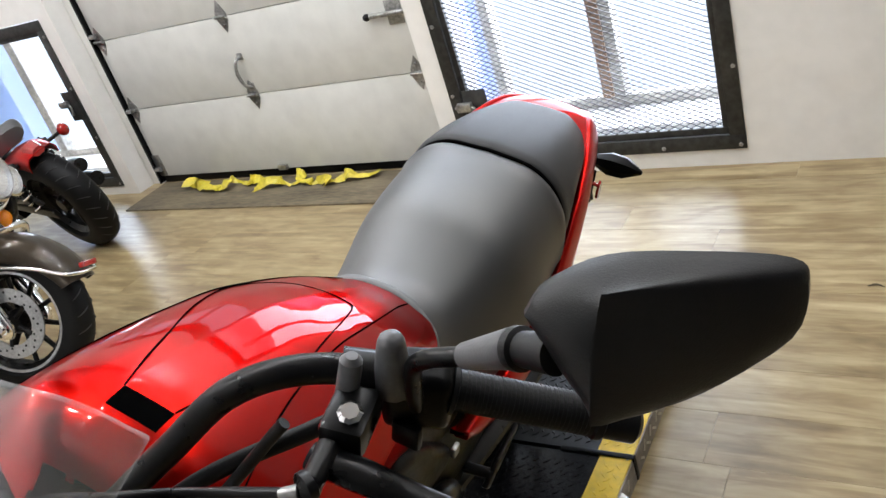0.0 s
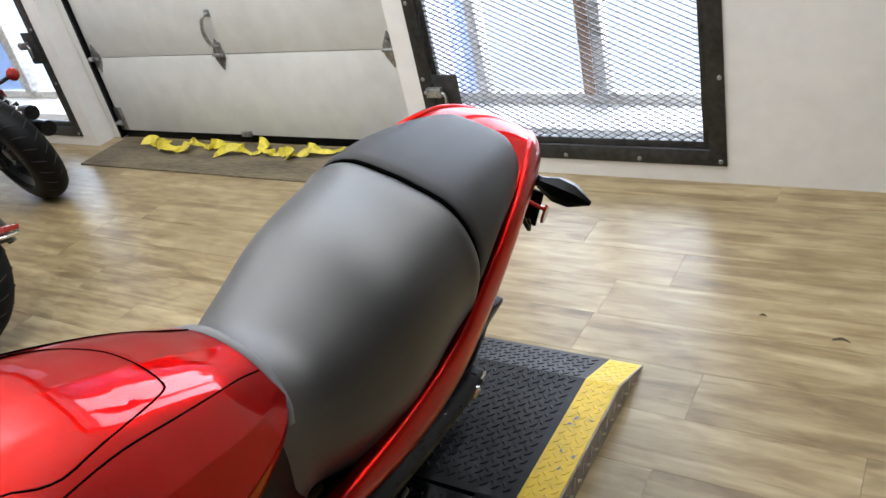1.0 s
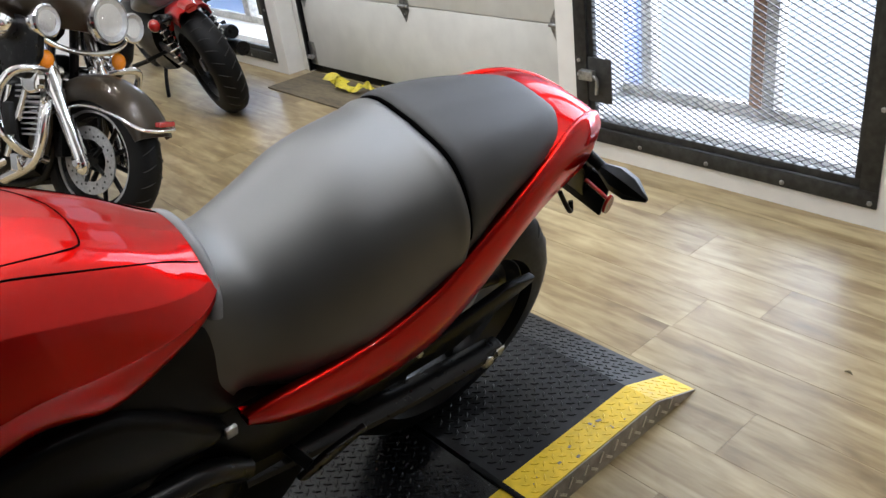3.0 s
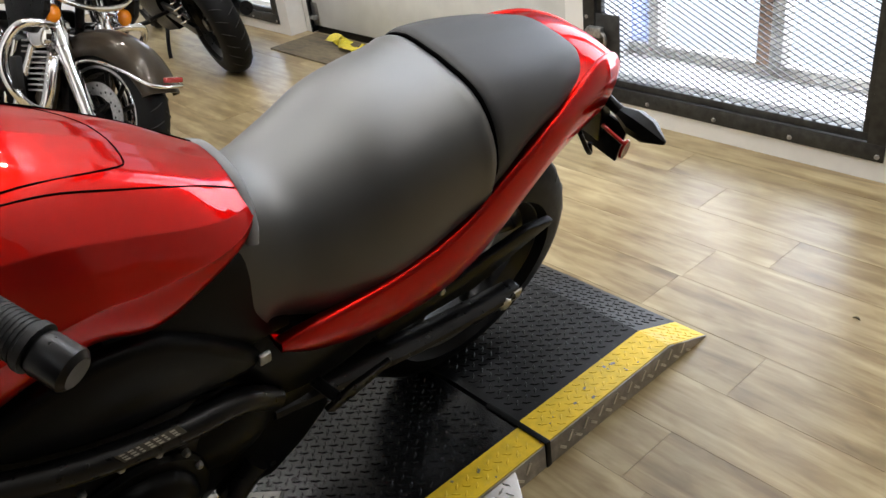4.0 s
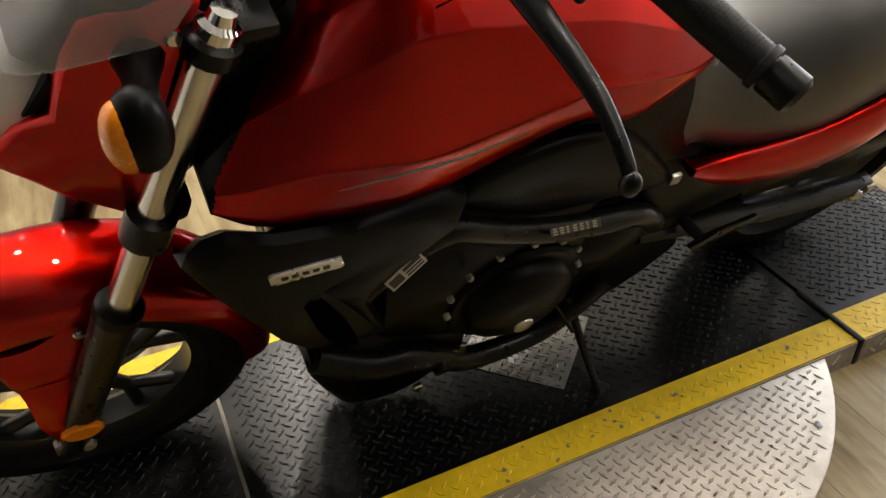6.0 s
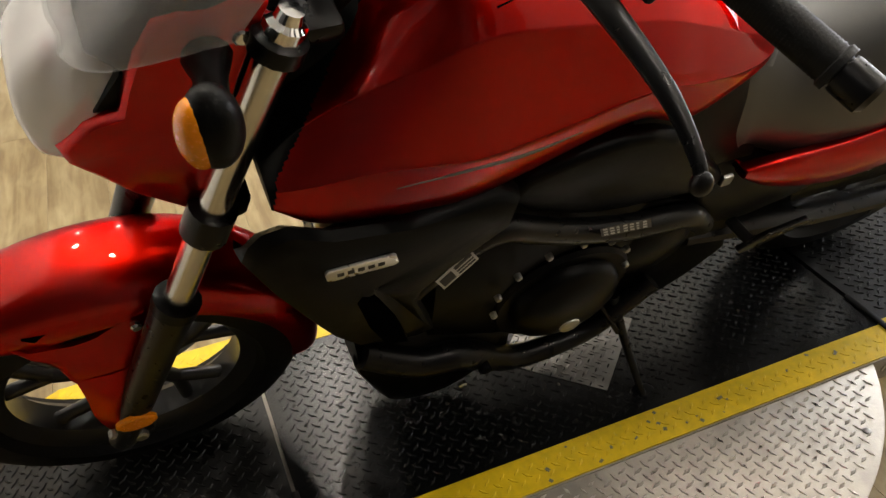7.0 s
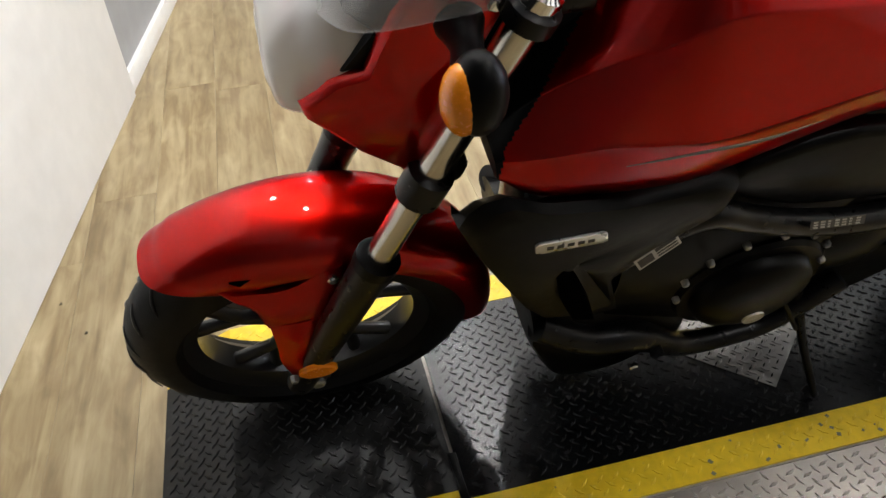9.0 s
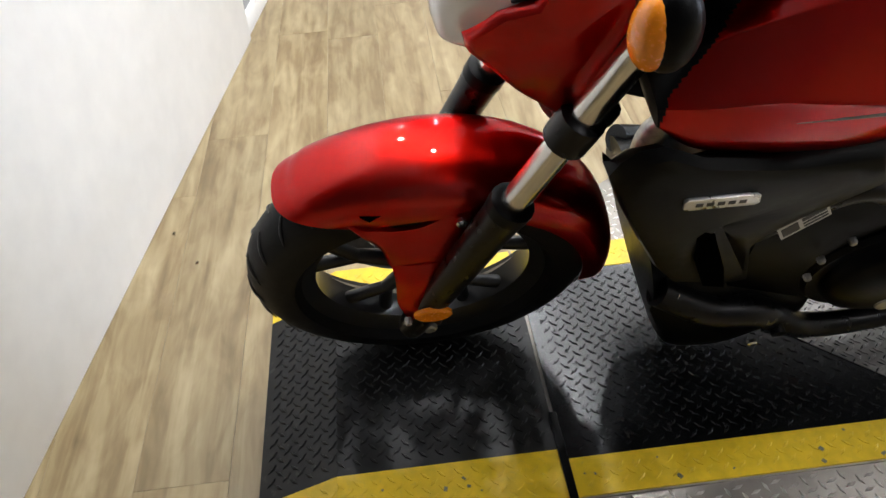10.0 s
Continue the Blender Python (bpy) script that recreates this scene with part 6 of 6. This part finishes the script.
for s in (-1, 1):
    part("saddlebag", box(s * 0.20, s * 0.42, 1.35, 1.95, 0.34, 0.66, 0.06, 4), BROWN, tour, "brown hard saddlebag")
    bar("handlebar", [(0, 0.16, 1.02), (s * 0.15, 0.18, 1.05), (s * 0.30, 0.30, 1.08), (s * 0.42, 0.42, 1.06)], 0.013, BRIGHT, tour)
    bar("grip", [(s * 0.31, 0.31, 1.08), (s * 0.43, 0.43, 1.06)], 0.019, GRIP, tour)
    bar("exhaust", [(-0.12, 0.35, 0.30), (-0.19, 0.6, 0.20), (s * 0.20 if s < 0 else 0.12, 1.0, 0.20), (s * 0.24, 1.95, 0.22)], [0.024, 0.026, 0.035, 0.045], BRIGHT, tour)
bar("side_stand", [(0.12, 0.60, 0.18), (0.18, 0.62, 0.08), (0.22, 0.63, -0.035)], 0.012, BRIGHT, tour)

for k, (ya, za, yb, zb) in enumerate(((0.34, 0.30, 0.22, 0.56), (0.40, 0.30, 0.31, 0.58), (0.52, 0.30, 0.62, 0.58), (0.58, 0.30, 0.71, 0.56))):
    for s in (-1, 1):
        bar("pushrod_tube", [(s * 0.165, ya, za), (s * 0.150, yb, zb)], 0.015, BRIGHT, eng2, "chrome pushrod tube", 12)
for s in (-1, 1):
    part("timing_cover", lathe([(s * 0.19, 0.085), (s * 0.212, 0.085), (s * 0.220, 0.075), (s * 0.222, 0.001)], Matrix.Translation((0, 0.46, 0.33)), 32), BRIGHT, eng2, "chrome timing cover")
    for k in range(10):
        part("cylinder_fin", box(s * 0.10, s * 0.155, 0.17 - 0.004 * k, 0.31 - 0.004 * k, 0.385 + 0.021 * k, 0.392 + 0.021 * k, 0.002), ALU, eng2)
    part("rocker_box", box(s * 0.06, s * 0.150, 0.10, 0.27, 0.60, 0.655, 0.018, 3), BRIGHT, eng2, "chrome rocker box")
    part("lower_fairing", slab([(0.02, 0.80), (0.16, 0.84), (0.26, 0.76), (0.24, 0.62), (0.12, 0.60), (0.04, 0.68)], s * 0.20, s * 0.235, 0.012), SATIN, tour, "black lower fairing")
    part("mirror_pod", ellipsoid((s * 0.27, 0.20, 0.80), (0.075, 0.085, 0.060)), BRIGHT, tour, "chrome passing lamp pod")
    bar("header_pipe", [(s * 0.10, 0.17, 0.55), (s * 0.17, 0.10, 0.48), (s * 0.20, 0.14, 0.30), (s * 0.19, 0.34, 0.21)], 0.023, BRIGHT, tour, "chrome header pipe", 12)
part("radiator", slab([(0.10, 0.30), (0.14, 0.30), (0.12, 0.56), (0.08, 0.56)], -0.11, 0.11, 0.004), SATIN, tour)
cruiser = tagged(new("cruiser_motorcycle"), "red and black cruiser motorcycle seen from behind", "motorcycle")
cruiser.matrix_world = pose(-3.01, 2.55, 0.003, 0, 0, -98) @ pose(0, 0, 0, 0, 12, 0)
# its rear axle lies at y = 0 and its front at y = -1.5
wheel(cruiser, "rear_wheel", (0, 0, 0.30), 0.30, 0.155, 0.10, SATIN, 9, fork=False)
wheel(cruiser, "front_wheel", (0, -1.52, 0.30), 0.30, 0.115, 0.085, SATIN, 9, fork=False, disc=(1, 0.14))
rf = []
for i in range(20):
    a = radians(62 - i * 6.0)
    prof = [(-0.092, -0.07), (-0.088, -0.03), (-0.07, 0.0), (0, 0.012), (0.07, 0.0), (0.088, -0.03), (0.092, -0.07)]
    k = 0.5 + 0.5 * min(1, i / 5)
    rf.append([(x, -(0.345 + d * k) * math.sin(a), 0.30 + (0.345 + d * k) * math.cos(a)) for x, d in prof] + [(x * 0.94, -(0.339 + d * k) * math.sin(a), 0.30 + (0.339 + d * k) * math.cos(a)) for x, d in prof[::-1]])
part("rear_fender", skin(rf[:15]), RED, cruiser, "glossy red rear mudguard", sharp=50)
part("tail_lamp", body([(0.06, [(0, 0.67), (0.03, 0.665), (0.045, 0.64), (0.02, 0.62)]), (0.13, [(0, 0.645), (0.025, 0.64), (0.035, 0.62), (0.02, 0.605)])], 8, 10), REDLENS, cruiser)
for s in (-1, 1):
    sg = bar("signal_stalk", [(s * 0.08, 0.02, 0.60), (s * 0.175, 0.05, 0.605)], 0.010, SATIN, cruiser)
    part("signal_lens", ellipsoid((s * 0.195, 0.055, 0.607), (0.030, 0.034, 0.034)), REDLENS, sg, "round red signal")
    part("fender_strut", slab([(-0.32, 0.52), (-0.30, 0.58), (0.02, 0.625), (0.04, 0.60), (-0.02, 0.56)], s * 0.098, s * 0.112, 0.004), SATIN, cruiser)
    sh = bar("shock_absorber", [(s * 0.125, -0.06, 0.34), (s * 0.125, -0.14, 0.60)], 0.020, SATIN, cruiser)
    part("shock_spring", tube([(s * 0.125 + 0.028 * math.cos(q * 1.2), -0.06 - 0.0022 * q + 0.028 * math.sin(q * 1.2), 0.35 + 0.0065 * q) for q in range(36)], 0.0055, 6, 120), BRIGHT, sh)
    part("swingarm", slab([(-0.55, 0.32), (-0.55, 0.37), (0.05, 0.325), (0.05, 0.275)], s * 0.10, s * 0.125, 0.006), SATIN, cruiser)
    bar("handlebar", [(0, -1.20, 0.90), (s * 0.10, -1.19, 0.98), (s * 0.25, -1.10, 1.02), (s * 0.40, -1.00, 1.0)], 0.012, SATIN, cruiser)
    bar("grip", [(s * 0.28, -1.08, 1.015), (s * 0.41, -0.99, 0.998)], 0.018, GRIP, cruiser)
    bar("lever", [(s * 0.24, -1.14, 1.02), (s * 0.34, -1.10, 1.01), (s * 0.40, -1.05, 1.0)], 0.006, BRIGHT, cruiser)
    bar("fork_leg", [(s * 0.10, -1.52, 0.30), (s * 0.11, -1.36, 0.62), (s * 0.11, -1.22, 0.90)], 0.024, SATIN, cruiser)
    bar("foot_peg", [(s * 0.12, -0.72, 0.26), (s * 0.28, -0.74, 0.27)], 0.014, GRIP, cruiser)
    pg = bar("pillion_peg", [(s * 0.13, -0.36, 0.36), (s * 0.25, -0.33, 0.37)], 0.012, SATIN, cruiser)
bar("muffler", [(-0.13, -0.62, 0.26), (-0.17, -0.35, 0.26), (-0.185, -0.10, 0.28), (-0.185, 0.02, 0.29)], [0.028, 0.040, 0.044, 0.040], SATIN, cruiser, "black slash-cut muffler", 14)
bar("muffler", [(-0.13, -0.62, 0.36), (-0.17, -0.35, 0.345), (-0.185, -0.12, 0.37), (-0.185, -0.04, 0.38)], [0.028, 0.038, 0.042, 0.038], SATIN, cruiser, "", 14)
part("belt_guard", slab([(-0.45, 0.40), (-0.02, 0.405), (0.02, 0.37), (-0.45, 0.36)], 0.11, 0.13, 0.005), SATIN, cruiser)
part("engine", body([(-1.05, [(0, 0.58), (0.12, 0.56), (0.15, 0.4), (0.10, 0.22)]), (-0.75, [(0, 0.62), (0.14, 0.60), (0.18, 0.4), (0.12, 0.18)]), (-0.45, [(0, 0.52), (0.11, 0.5), (0.15, 0.38), (0.10, 0.22)])], 14, 14), ENGINE, cruiser, "black twin engine")
part("fuel_tank", body([(-1.12, [(0, 0.84), (0.07, 0.82), (0.09, 0.75), (0.05, 0.70)]), (-0.92, [(0, 0.88), (0.115, 0.85), (0.15, 0.76), (0.07, 0.68)]), (-0.68, [(0, 0.82), (0.09, 0.79), (0.11, 0.72), (0.05, 0.66)]), (-0.56, [(0, 0.75), (0.05, 0.735), (0.06, 0.70), (0.03, 0.66)])], 24, 20), RED, cruiser, "glossy red fuel tank")
part("fuel_cap", lathe([(0, 0.001), (0, 0.035), (0.012, 0.034), (0.016, 0.001)], pose(0.03, -0.95, 0.868, 0, -90, 0), 24), BRIGHT, cruiser)
part("seat", body([(-0.60, [(0, 0.70), (0.09, 0.69), (0.11, 0.65), (0.07, 0.60)]), (-0.42, [(0, 0.665), (0.15, 0.66), (0.17, 0.62), (0.1, 0.57)]), (-0.24, [(0, 0.74), (0.13, 0.73), (0.15, 0.67), (0.1, 0.61)]), (-0.18, [(0, 0.715), (0.10, 0.70), (0.12, 0.66), (0.08, 0.63)])], 20, 18), SEAT, cruiser, "grey-black solo saddle")
part("headlamp", ellipsoid((0, -1.36, 0.86), (0.085, 0.09, 0.085)), SATIN, cruiser)
part("gauge", ellipsoid((0, -1.20, 0.99), (0.045, 0.03, 0.045)), BRIGHT, cruiser)
for s in (-1, 1):
    mst = bar("mirror_stem", [(s * 0.27, -1.09, 1.02), (s * 0.31, -1.08, 1.12), (s * 0.36, -1.07, 1.16)], 0.006, SATIN, cruiser)
    part("mirror", ellipsoid((s * 0.38, -1.07, 1.17), (0.05, 0.012, 0.032)), SATIN, mst)
bar("side_stand", [(0.11, -0.70, 0.20), (0.17, -0.66, 0.09), (0.22, -0.63, -0.047)], 0.012, SATIN, cruiser)
bar("clutch_cable", [(0.27, -1.12, 1.01), (0.22, -1.30, 1.02), (0.10, -1.30, 0.85), (0.10, -1.05, 0.6)], 0.006, TAPE, cruiser, "yellow sleeved cable")

# small litter on the boards
for i, (x, y, a, b) in enumerate(((0.735, 2.30, 0.022, 0.008), (0.53, 2.36, 0.010, 0.004), (0.68, 1.36, 0.03, 0.003), (-0.53, -0.545, 0.004, 0.004), (-0.66, -0.62, 0.004, 0.003), (0.86, 1.05, 0.02, 0.003))):
    tagged(part("floor_crumb", tube([(x - a, y, 0.003), (x, y + b, 0.004), (x + a, y - b * 0.4, 0.003)], [0.001, 0.0028, 0.001], 6), MAT, sharp=40), "small brown crumb of dirt on the boards", "dirt", "floor crumbs")

# ---- floor planks, each its own piece, sharing one mesh ----
PW, PL = 0.178, 1.22
pm = part("plank", box(0.0003, PL - 0.0003, 0.0003, PW - 0.0003, -0.006, 0.0, 0.0003, 1), PLANK, floor, sharp=0)
pm.location = (-5.7, -1.65, 0)
random.seed(11)
for r in range(28):
    y = -1.65 + r * PW
    if y + PW > 3.26 + PW:
        break
    off = random.uniform(-PL, 0)
    x = -5.7 + off
    while x < 3.2:
        if x > -5.73 and x + PL < 3.24 and (r or x > -5.69):     # whole planks between the side walls
            o = new("plank", pm.data)
            o.parent = floor
            o.location = (x, y, random.uniform(-0.0003, 0))
        x += PL
